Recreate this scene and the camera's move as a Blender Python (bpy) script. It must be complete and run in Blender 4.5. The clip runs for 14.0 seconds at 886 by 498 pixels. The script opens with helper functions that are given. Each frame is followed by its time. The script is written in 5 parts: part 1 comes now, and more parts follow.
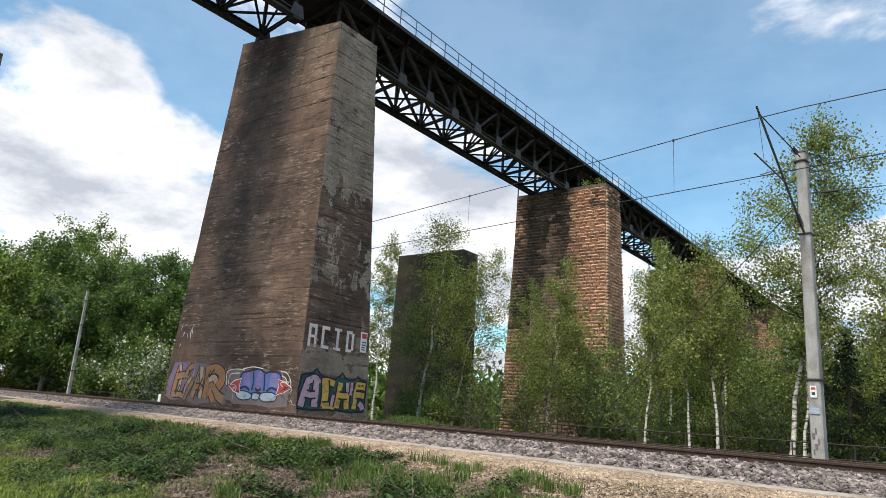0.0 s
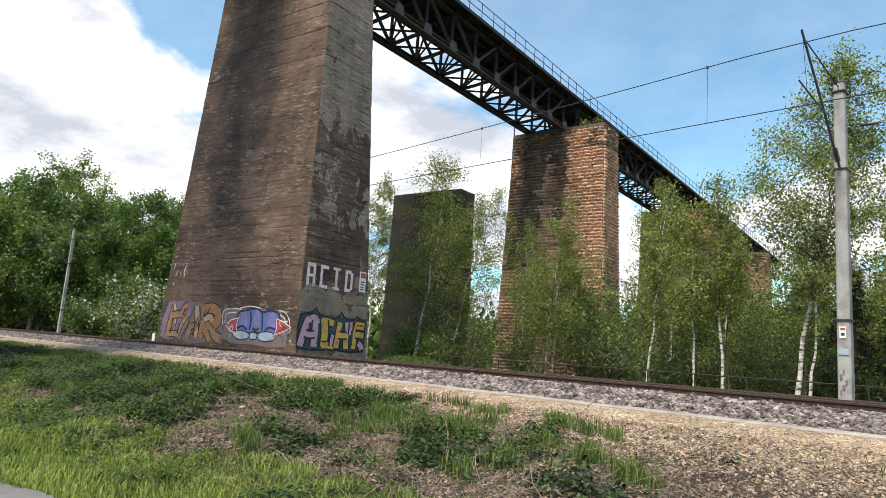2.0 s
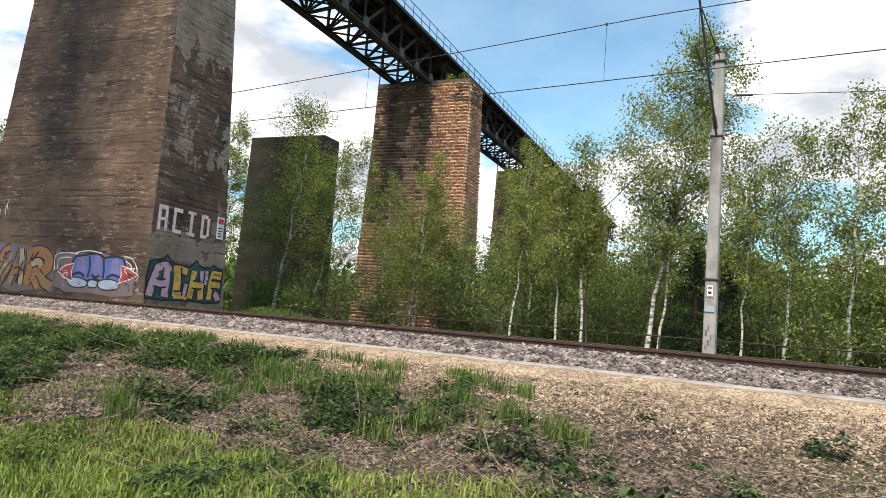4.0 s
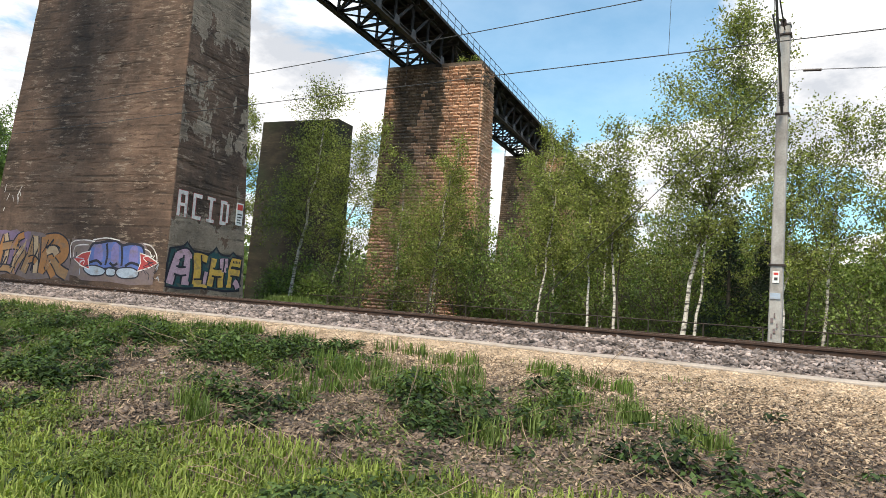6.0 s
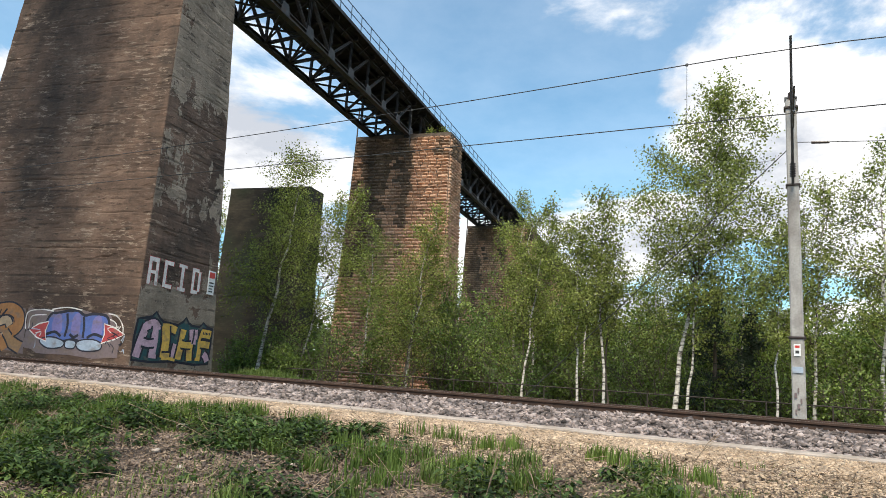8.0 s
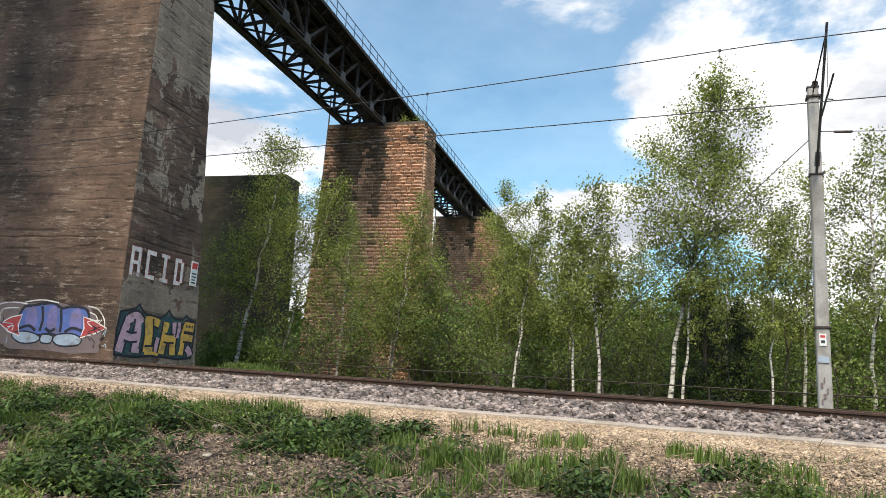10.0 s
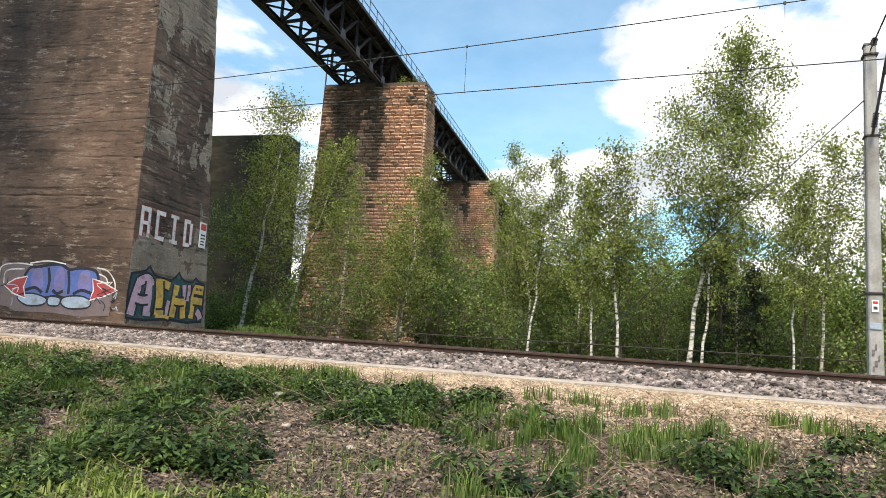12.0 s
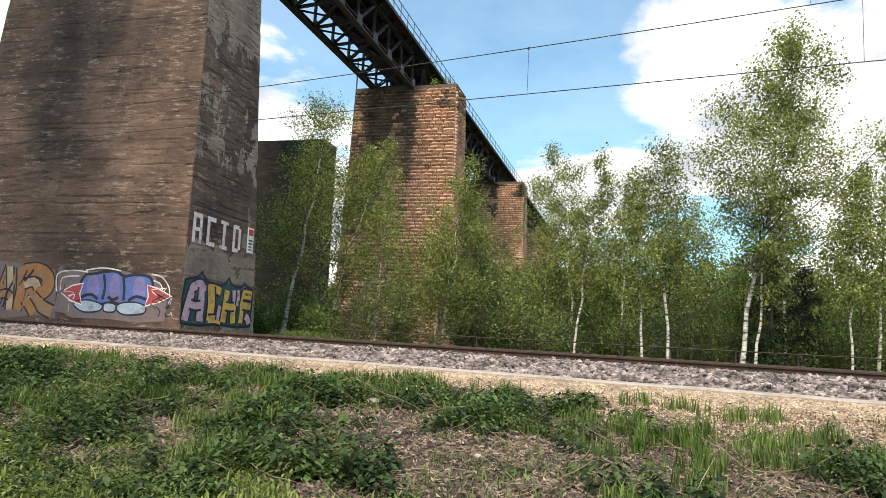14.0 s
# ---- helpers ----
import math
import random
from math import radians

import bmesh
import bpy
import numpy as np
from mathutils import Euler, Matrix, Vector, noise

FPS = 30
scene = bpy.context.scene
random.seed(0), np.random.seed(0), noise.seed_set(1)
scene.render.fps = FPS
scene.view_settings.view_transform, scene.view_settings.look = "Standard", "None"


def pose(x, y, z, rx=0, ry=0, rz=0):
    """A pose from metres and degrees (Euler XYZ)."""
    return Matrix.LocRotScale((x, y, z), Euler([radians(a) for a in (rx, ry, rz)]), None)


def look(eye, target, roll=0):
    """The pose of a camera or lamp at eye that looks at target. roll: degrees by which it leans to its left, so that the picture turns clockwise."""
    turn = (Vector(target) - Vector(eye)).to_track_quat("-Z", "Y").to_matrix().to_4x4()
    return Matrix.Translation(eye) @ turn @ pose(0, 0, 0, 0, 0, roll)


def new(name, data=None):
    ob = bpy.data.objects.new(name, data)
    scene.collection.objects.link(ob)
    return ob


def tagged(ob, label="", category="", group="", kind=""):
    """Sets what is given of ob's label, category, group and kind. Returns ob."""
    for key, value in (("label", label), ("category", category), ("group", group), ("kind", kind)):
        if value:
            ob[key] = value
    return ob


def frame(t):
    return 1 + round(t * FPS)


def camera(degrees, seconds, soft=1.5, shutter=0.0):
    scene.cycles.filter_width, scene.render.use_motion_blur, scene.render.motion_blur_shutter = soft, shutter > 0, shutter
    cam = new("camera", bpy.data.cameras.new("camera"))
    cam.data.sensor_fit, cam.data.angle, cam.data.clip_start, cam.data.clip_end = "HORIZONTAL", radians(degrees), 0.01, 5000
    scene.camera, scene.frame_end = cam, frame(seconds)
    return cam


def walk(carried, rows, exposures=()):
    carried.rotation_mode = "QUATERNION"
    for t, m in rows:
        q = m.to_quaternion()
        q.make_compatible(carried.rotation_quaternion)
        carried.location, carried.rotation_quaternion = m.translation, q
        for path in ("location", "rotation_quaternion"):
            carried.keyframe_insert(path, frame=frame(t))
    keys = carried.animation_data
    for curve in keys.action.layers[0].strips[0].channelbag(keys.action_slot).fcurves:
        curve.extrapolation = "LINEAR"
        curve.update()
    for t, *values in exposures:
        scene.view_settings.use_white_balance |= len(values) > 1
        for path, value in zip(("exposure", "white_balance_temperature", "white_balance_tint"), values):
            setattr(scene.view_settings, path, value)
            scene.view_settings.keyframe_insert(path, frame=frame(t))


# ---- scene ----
cam = camera(66.41, 14.0, 0.5)
PATH = [
    (0, (0.000, -13.047, 0.354), (-13.876, 0.562, 5.072), 3.93),
    (0.5, (-0.268, -13.023, 0.359), (-14.544, 0.718, 3.071), 3.90),
    (1, (-0.548, -12.993, 0.349), (-14.548, 0.898, 3.675), 4.17),
    (1.5, (-0.829, -12.921, 0.328), (-14.805, 1.142, 2.954), 4.04),
    (2, (-1.066, -12.912, 0.312), (-14.813, 1.285, 3.387), 4.00),
    (2.5, (-1.289, -12.897, 0.291), (-13.819, 2.408, 3.249), 4.14),
    (3, (-1.549, -12.852, 0.295), (-12.661, 3.703, 1.864), 4.17),
    (3.2, (-1.684, -12.842, 0.292), (-12.326, 3.956, 2.430), 4.20),
    (5.3, (-3.097, -12.731, 0.264), (-13.139, 4.463, 2.140), 4.19),
    (5.5, (-3.232, -12.721, 0.261), (-13.299, 4.377, 2.777), 4.09),
    (6, (-3.604, -12.717, 0.249), (-13.842, 4.387, 1.878), 4.25),
    (6.5, (-3.983, -12.713, 0.262), (-14.614, 3.952, 3.304), 3.94),
    (7, (-4.361, -12.702, 0.271), (-14.715, 4.118, 3.413), 3.87),
    (7.5, (-4.714, -12.651, 0.271), (-14.684, 4.321, 3.814), 3.94),
    (8, (-5.064, -12.636, 0.264), (-14.086, 4.813, 4.020), 4.05),
    (8.2, (-5.214, -12.646, 0.262), (-13.722, 5.015, 4.221), 4.03),
    (10.3, (-6.784, -12.754, 0.237), (-14.546, 5.383, 3.525), 3.65),
    (10.5, (-6.934, -12.764, 0.235), (-14.626, 5.461, 3.183), 3.78),
    (11, (-7.305, -12.788, 0.217), (-15.435, 5.396, 2.012), 3.93),
    (11.5, (-7.629, -12.701, 0.197), (-15.557, 5.466, 2.869), 3.69),
    (12, (-7.912, -12.664, 0.178), (-15.384, 5.707, 2.762), 3.64),
    (12.5, (-8.178, -12.677, 0.182), (-15.222, 5.933, 2.201), 3.74),
    (13, (-8.400, -12.726, 0.189), (-14.503, 5.970, 3.825), 3.54),
    (13.5, (-8.592, -12.847, 0.178), (-14.821, 5.889, 3.367), 3.51),
    (14, (-8.812, -12.973, 0.172), (-16.864, 5.150, 2.763), 3.19),
]
walk(cam, [(t, look(eye, target, roll)) for t, eye, target, roll in PATH],
     [(0, 0.2, 6450, 11), (0.5, 0.35, 6650, 11), (2, 0.37, 6550, 11), (5.5, 0.45, 6850, 11), (8, 0.34, 6600, 11), (10.5, 0.33, 6700, 11), (11, 0.53, 6800, 11), (11.5, 0.69, 6800, 11), (12, 0.55, 6750, 11), (13, 0.49, 6600, 11), (13.5, 0.01, 6450, 11), (14, 0.53, 6800, 11)])

# ---- light ----
SUN_ELEV, SUN_AZ = radians(56), math.atan2(0.13, -0.99)
sun_dir = Vector((math.sin(SUN_AZ) * math.cos(SUN_ELEV), math.cos(SUN_AZ) * math.cos(SUN_ELEV), math.sin(SUN_ELEV)))
sun = new("sun", bpy.data.lights.new("sun", "SUN"))
sun.data.energy, sun.data.angle, sun.data.color = 4.0, radians(18), (1.0, 0.91, 0.76)
sun.matrix_world = look(sun_dir * 200, (0, 0, 0))

world = bpy.data.worlds.new("sky")
scene.world = world
world.use_nodes = True
wn, wl = world.node_tree.nodes, world.node_tree.links
wn.clear()


def wnode(kind, **values):
    n = wn.new(kind)
    for k, v in values.items():
        if k in n.inputs:
            n.inputs[k].default_value = v
    return n


sky = wn.new("ShaderNodeTexSky")
sky.sky_type, sky.sun_disc = "NISHITA", False
sky.sun_elevation, sky.sun_rotation = SUN_ELEV, SUN_AZ
sky.air_density, sky.dust_density, sky.ozone_density = 1.0, 0.6, 1.2
coord = wn.new("ShaderNodeTexCoord")
apart = wn.new("ShaderNodeSeparateXYZ")
wl.new(coord.outputs["Generated"], apart.inputs[0])
lift = wn.new("ShaderNodeMath"); lift.operation = "MAXIMUM"; lift.inputs[1].default_value = 0.0
wl.new(apart.outputs["Z"], lift.inputs[0])
lift2 = wn.new("ShaderNodeMath"); lift2.operation = "ADD"; lift2.inputs[1].default_value = 0.22
wl.new(lift.outputs[0], lift2.inputs[0])
over = wn.new("ShaderNodeVectorMath"); over.operation = "DIVIDE"
flat = wn.new("ShaderNodeCombineXYZ")
wl.new(coord.outputs["Generated"], over.inputs[0])
for i in range(3):
    wl.new(lift2.outputs[0], flat.inputs[i])
wl.new(flat.outputs[0], over.inputs[1])
puff = wnode("ShaderNodeTexNoise", Scale=1.5, Detail=10.0, Roughness=0.58, Distortion=0.25)
shift = wn.new("ShaderNodeVectorMath"); shift.operation = "ADD"; shift.inputs[1].default_value = (3.1, 1.7, 0.4)
wl.new(over.outputs[0], shift.inputs[0]); wl.new(shift.outputs[0], puff.inputs["Vector"])
# more cloud towards the horizon
low = wn.new("ShaderNodeMapRange")
low.inputs["From Min"].default_value, low.inputs["From Max"].default_value = 0.02, 0.55
low.inputs["To Min"].default_value, low.inputs["To Max"].default_value = 0.28, -0.12
wl.new(apart.outputs["Z"], low.inputs["Value"])
bold = wn.new("ShaderNodeMath"); bold.operation = "MULTIPLY_ADD"; bold.inputs[1].default_value, bold.inputs[2].default_value = 1.7, -0.36
wl.new(puff.outputs[0], bold.inputs[0])
total = wn.new("ShaderNodeMath"); total.operation = "ADD"
wl.new(bold.outputs[0], total.inputs[0]); wl.new(low.outputs[0], total.inputs[1])
# banks of cumulus and clear stretches: bearing from north, height, reach in degrees, weight
for bearing, up, reach, weight in ((-79, 19, 13, 0.2), (-70, 14, 9, 0.14), (-50, 16, 7, 0.16), (-42, 18, 7, 0.12), (2, 18, 9, 0.2), (14, 17, 16, 0.2), (-5, 19, 4.5, 0.12), (-13, 12.5, 8, 0.14),
                                   (-35, 31, 16, -0.2), (-66, 25, 7, -0.14), (-18, 23, 9, -0.2), (-24, 20, 7, -0.1), (-13, 18.5, 4, -0.12)):
    b_, u_ = radians(bearing), radians(up)
    spot = wn.new("ShaderNodeVectorMath"); spot.operation = "DOT_PRODUCT"
    spot.inputs[1].default_value = (math.sin(b_) * math.cos(u_), math.cos(b_) * math.cos(u_), math.sin(u_))
    wl.new(coord.outputs["Generated"], spot.inputs[0])
    fall = wn.new("ShaderNodeMapRange"); fall.interpolation_type = "SMOOTHSTEP"
    fall.inputs["From Min"].default_value, fall.inputs["From Max"].default_value = math.cos(radians(reach)), 1.0
    fall.inputs["To Min"].default_value, fall.inputs["To Max"].default_value = 0.0, weight
    wl.new(spot.outputs["Value"], fall.inputs["Value"])
    more = wn.new("ShaderNodeMath"); more.operation = "ADD"
    wl.new(total.outputs[0], more.inputs[0]); wl.new(fall.outputs[0], more.inputs[1])
    total = more
edge = wn.new("ShaderNodeMapRange"); edge.interpolation_type = "SMOOTHSTEP"
edge.inputs["From Min"].default_value, edge.inputs["From Max"].default_value = 0.5, 0.66
edge.inputs["To Min"].default_value = 0.15
wl.new(total.outputs[0], edge.inputs["Value"])
shade = wnode("ShaderNodeTexNoise", Scale=2.2, Detail=8.0, Roughness=0.62)
wl.new(shift.outputs[0], shade.inputs["Vector"])
tone = wn.new("ShaderNodeMix"); tone.data_type = "RGBA"
tone.inputs[6].default_value, tone.inputs[7].default_value = (4.4, 4.75, 5.3, 1), (9.3, 9.3, 9.3, 1)
relief_ = wn.new("ShaderNodeMapRange")
relief_.inputs["From Min"].default_value, relief_.inputs["From Max"].default_value = 0.36, 0.6
wl.new(shade.outputs[0], relief_.inputs["Value"]); wl.new(relief_.outputs[0], tone.inputs[0])
veil = wn.new("ShaderNodeMix"); veil.data_type = "RGBA"
thin = wn.new("ShaderNodeVectorMath"); thin.operation = "MULTIPLY"; thin.inputs[1].default_value = (0.9, 1.46, 1.48)
wl.new(sky.outputs[0], thin.inputs[0])
wl.new(edge.outputs[0], veil.inputs[0]); wl.new(thin.outputs[0], veil.inputs[6]); wl.new(tone.outputs[2], veil.inputs[7])
back = wn.new("ShaderNodeBackground"); back.inputs["Strength"].default_value = 0.118
wl.new(veil.outputs[2], back.inputs["Color"])
wout = wn.new("ShaderNodeOutputWorld")
wl.new(back.outputs[0], wout.inputs["Surface"])


# ---- materials ----
def stuff_material(name, dark, light, scale=4.0, rough=0.85, bump=0.3, stretch=(1, 1, 1), fine=30.0, vary=0.0, islands=0.0,
                   stain=None, stain_scale=0.6, stain_cut=0.55, stain_stretch=(1, 1, 1), metal=0.0, through_light=None, depth=0.02, stain_soft=0.08, bands=0.0, flecks=None):
    m = bpy.data.materials.new(name)
    m.use_nodes = True
    n, l = m.node_tree.nodes, m.node_tree.links
    bsdf = n["Principled BSDF"]
    bsdf.inputs["Roughness"].default_value, bsdf.inputs["Metallic"].default_value = rough, metal
    where = n.new("ShaderNodeTexCoord")
    mp = n.new("ShaderNodeMapping"); mp.inputs["Scale"].default_value = stretch
    l.new(where.outputs["Object"], mp.inputs["Vector"])
    a = n.new("ShaderNodeTexNoise"); a.inputs["Scale"].default_value, a.inputs["Detail"].default_value, a.inputs["Roughness"].default_value = scale, 8, 0.65
    l.new(mp.outputs[0], a.inputs["Vector"])
    ramp = n.new("ShaderNodeValToRGB")
    ramp.color_ramp.elements[0].position, ramp.color_ramp.elements[1].position = 0.32, 0.68
    ramp.color_ramp.elements[0].color, ramp.color_ramp.elements[1].color = (*dark, 1), (*light, 1)
    l.new(a.outputs[0], ramp.inputs[0])
    colour = ramp.outputs[0]
    g = n.new("ShaderNodeTexNoise"); g.inputs["Scale"].default_value, g.inputs["Detail"].default_value = fine, 5
    l.new(where.outputs["Object"], g.inputs["Vector"])
    gr = n.new("ShaderNodeMapRange"); gr.inputs["To Min"].default_value, gr.inputs["To Max"].default_value = 0.72, 1.28
    l.new(g.outputs[0], gr.inputs["Value"])

    def times(colour, value):
        mix = n.new("ShaderNodeVectorMath"); mix.operation = "SCALE"
        l.new(colour, mix.inputs[0]); l.new(value, mix.inputs["Scale"])
        return mix.outputs[0]

    if stain:
        sm = n.new("ShaderNodeMapping"); sm.inputs["Scale"].default_value = stain_stretch
        l.new(where.outputs["Object"], sm.inputs["Vector"])
        s = n.new("ShaderNodeTexNoise"); s.inputs["Scale"].default_value, s.inputs["Detail"].default_value = stain_scale, 6
        l.new(sm.outputs[0], s.inputs["Vector"])
        sr = n.new("ShaderNodeMapRange"); sr.inputs["From Min"].default_value, sr.inputs["From Max"].default_value = stain_cut - stain_soft, stain_cut + stain_soft
        l.new(s.outputs[0], sr.inputs["Value"])
        mix = n.new("ShaderNodeMix"); mix.data_type = "RGBA"
        l.new(sr.outputs[0], mix.inputs[0]); l.new(colour, mix.inputs[6]); mix.inputs[7].default_value = (*stain, 1)
        colour = mix.outputs[2]
    colour = times(colour, gr.outputs[0])
    if bands:
        bm_ = n.new("ShaderNodeMapping"); bm_.inputs["Scale"].default_value = (0.8, 0.8, 3.6)
        l.new(where.outputs["Object"], bm_.inputs["Vector"])
        bn = n.new("ShaderNodeTexNoise"); bn.inputs["Scale"].default_value, bn.inputs["Detail"].default_value, bn.inputs["Roughness"].default_value = 1.7, 4, 0.6
        l.new(bm_.outputs[0], bn.inputs["Vector"])
        br = n.new("ShaderNodeMapRange"); br.inputs["From Min"].default_value, br.inputs["From Max"].default_value = 0.3, 0.7
        br.inputs["To Min"].default_value, br.inputs["To Max"].default_value = 1 - bands, 1 + bands
        l.new(bn.outputs[0], br.inputs["Value"])
        colour = times(colour, br.outputs[0])
    if flecks:
        fm = n.new("ShaderNodeMapping"); fm.inputs["Scale"].default_value = (1.7, 1.7, 8.0)
        l.new(where.outputs["Object"], fm.inputs["Vector"])
        fn = n.new("ShaderNodeTexNoise"); fn.inputs["Scale"].default_value, fn.inputs["Detail"].default_value, fn.inputs["Roughness"].default_value = 1.1, 6, 0.7
        l.new(fm.outputs[0], fn.inputs["Vector"])
        fr = n.new("ShaderNodeMapRange"); fr.inputs["From Min"].default_value, fr.inputs["From Max"].default_value = 0.57, 0.615
        l.new(fn.outputs[0], fr.inputs["Value"])
        fg = n.new("ShaderNodeTexNoise"); fg.inputs["Scale"].default_value, fg.inputs["Detail"].default_value = 0.45, 4
        l.new(where.outputs["Object"], fg.inputs["Vector"])
        fh = n.new("ShaderNodeMapRange"); fh.inputs["From Min"].default_value, fh.inputs["From Max"].default_value = 0.46, 0.66
        l.new(fg.outputs[0], fh.inputs["Value"])
        fw = n.new("ShaderNodeMath"); fw.operation = "MULTIPLY"
        l.new(fr.outputs[0], fw.inputs[0]); l.new(fh.outputs[0], fw.inputs[1])
        fx = n.new("ShaderNodeMix"); fx.data_type = "RGBA"
        l.new(fw.outputs[0], fx.inputs[0]); l.new(colour, fx.inputs[6]); fx.inputs[7].default_value = (*flecks, 1)
        colour = fx.outputs[2]
    for amount, kind, out in ((vary, "ShaderNodeObjectInfo", "Random"), (islands, "ShaderNodeNewGeometry", "Random Per Island")):
        if amount:
            r = n.new(kind)
            rr = n.new("ShaderNodeMapRange"); rr.inputs["To Min"].default_value, rr.inputs["To Max"].default_value = 1 - amount, 1 + amount
            l.new(r.outputs[out], rr.inputs["Value"])
            colour = times(colour, rr.outputs[0])
    l.new(colour, bsdf.inputs["Base Color"])
    if bump:
        add = n.new("ShaderNodeMath"); add.operation = "MULTIPLY_ADD"; add.inputs[1].default_value = 0.4
        l.new(g.outputs[0], add.inputs[0]); l.new(a.outputs[0], add.inputs[2])
        b = n.new("ShaderNodeBump"); b.inputs["Strength"].default_value, b.inputs["Distance"].default_value = bump, depth
        height = add.outputs[0]
        l.new(height, b.inputs["Height"]); l.new(b.outputs[0], bsdf.inputs["Normal"])
    if through_light:
        bsdf.inputs["Specular IOR Level"].default_value = 0.25
        t = n.new("ShaderNodeBsdfTranslucent")
        tint = n.new("ShaderNodeVectorMath"); tint.operation = "MULTIPLY"; tint.inputs[1].default_value = through_light
        l.new(colour, tint.inputs[0]); l.new(tint.outputs[0], t.inputs["Color"])
        mix = n.new("ShaderNodeMixShader"); mix.inputs[0].default_value = 0.36
        l.new(bsdf.outputs[0], mix.inputs[1]); l.new(t.outputs[0], mix.inputs[2])
        l.new(mix.outputs[0], n["Material Output"].inputs["Surface"])
    return m


def pier_skin(name, skin):
    """Old board-marked concrete: long layers, broken joint lines, crumbs; skin: how much grey render is left at heights in metres."""
    m = bpy.data.materials.new(name)
    m.use_nodes = True
    n, l = m.node_tree.nodes, m.node_tree.links
    bsdf = n["Principled BSDF"]
    bsdf.inputs["Roughness"].default_value = 0.93
    where = n.new("ShaderNodeTexCoord").outputs["Object"]

    def tex(scale, stretch=(1, 1, 1), detail=6.0, rough=0.6, bend=0.0):
        mp = n.new("ShaderNodeMapping"); mp.inputs["Scale"].default_value = stretch
        l.new(where, mp.inputs["Vector"])
        t = n.new("ShaderNodeTexNoise")
        t.inputs["Scale"].default_value, t.inputs["Detail"].default_value, t.inputs["Roughness"].default_value, t.inputs["Distortion"].default_value = scale, detail, rough, bend
        l.new(mp.outputs[0], t.inputs["Vector"])
        return t.outputs[0]

    def span(value, a, b, c=0.0, d=1.0):
        r = n.new("ShaderNodeMapRange")
        for k, v in (("From Min", a), ("From Max", b), ("To Min", c), ("To Max", d)):
            r.inputs[k].default_value = v
        l.new(value, r.inputs["Value"])
        return r.outputs[0]

    def calc(op, p, q):
        k = n.new("ShaderNodeMath"); k.operation = op
        for i, v in enumerate((p, q)):
            if isinstance(v, (int, float)):
                k.inputs[i].default_value = v
            else:
                l.new(v, k.inputs[i])
        return k.outputs[0]

    def mix(f, p, q):
        k = n.new("ShaderNodeMix"); k.data_type = "RGBA"
        l.new(f, k.inputs[0])
        for i, v in ((6, p), (7, q)):
            if isinstance(v, tuple):
                k.inputs[i].default_value = (*v, 1)
            else:
                l.new(v, k.inputs[i])
        return k.outputs[2]

    def times(c, v):
        k = n.new("ShaderNodeVectorMath"); k.operation = "SCALE"
        l.new(c, k.inputs[0]); l.new(v, k.inputs["Scale"])
        return k.outputs[0]

    apart_ = n.new("ShaderNodeSeparateXYZ"); l.new(where, apart_.inputs[0])
    height = apart_.outputs["Z"]
    broad = tex(0.33, (1, 1, 0.9), 5)
    layer = tex(1.0, (0.42, 0.42, 1.5), 8, 0.66)
    board = tex(1.0, (0.35, 0.35, 5.2), 6, 0.66)
    grain = tex(9.0, (1, 1, 2.0), 6, 0.7)
    colour = mix(span(broad, 0.36, 0.64), (0.06, 0.0365, 0.0255), (0.178, 0.111, 0.076))
    colour = times(colour, span(layer, 0.3, 0.7, 0.66, 1.4))
    colour = times(colour, span(board, 0.32, 0.68, 0.84, 1.18))
    # sooty clouds
    colour = mix(span(tex(0.42, (1, 1, 0.6), 8, 0.66), 0.47, 0.62, 0.0, 0.82), colour, (0.04, 0.028, 0.021))
    # joint lines between the lifts, broken and slightly wavy
    wave = n.new("ShaderNodeTexWave"); wave.wave_type, wave.bands_direction = "BANDS", "Z"
    for k, v in (("Scale", 0.47), ("Distortion", 0.5), ("Detail", 3.0), ("Detail Scale", 0.7)):
        wave.inputs[k].default_value = v
    l.new(where, wave.inputs["Vector"])
    joint = calc("MULTIPLY", span(wave.outputs["Fac"], 0.93, 0.99), span(tex(0.8, (1, 1, 2.5), 5), 0.46, 0.58))
    # short torn ledges
    torn = calc("MULTIPLY", span(tex(1.0, (1.6, 1.6, 7.0), 7, 0.74, 0.2), 0.57, 0.6), span(tex(0.8, (1, 1, 1.4), 5), 0.45, 0.58))
    rim = calc("MULTIPLY", span(tex(1.0, (1.9, 1.9, 8.5), 7, 0.75, 0.2), 0.545, 0.6), span(tex(0.7, (1, 1, 1.3), 5), 0.46, 0.58))
    rough_height = calc("ADD", calc("MULTIPLY", grain, 0.35), calc("MULTIPLY", board, 0.5))
    if skin:
        ramp = n.new("ShaderNodeValToRGB")
        zs = sorted(skin)
        el = ramp.color_ramp.elements
        el[0].position, el[1].position = zs[0] / 22, zs[-1] / 22
        for z in zs[1:-1]:
            el.new(z / 22)
        for e_, z in zip(el, zs):
            e_.color = (skin[z] + (0.04 if z > 11 else 0.0),) * 3 + (1,)
        l.new(span(height, 0, 22), ramp.inputs[0])
        patch_ = calc("ADD", tex(0.62, (1.2, 1.2, 0.85), 9, 0.7, 0.3), calc("SUBTRACT", ramp.outputs[0], 0.5))
        left = span(patch_, 0.5, 0.512)
        edge_ = calc("MULTIPLY", left, span(patch_, 0.53, 0.512))
        grey = times(mix(span(tex(0.7, (1, 1, 0.5), 6), 0.35, 0.65), (0.15, 0.115, 0.085), (0.33, 0.265, 0.2)), span(layer, 0.3, 0.7, 0.82, 1.16))
        colour = mix(left, colour, grey)
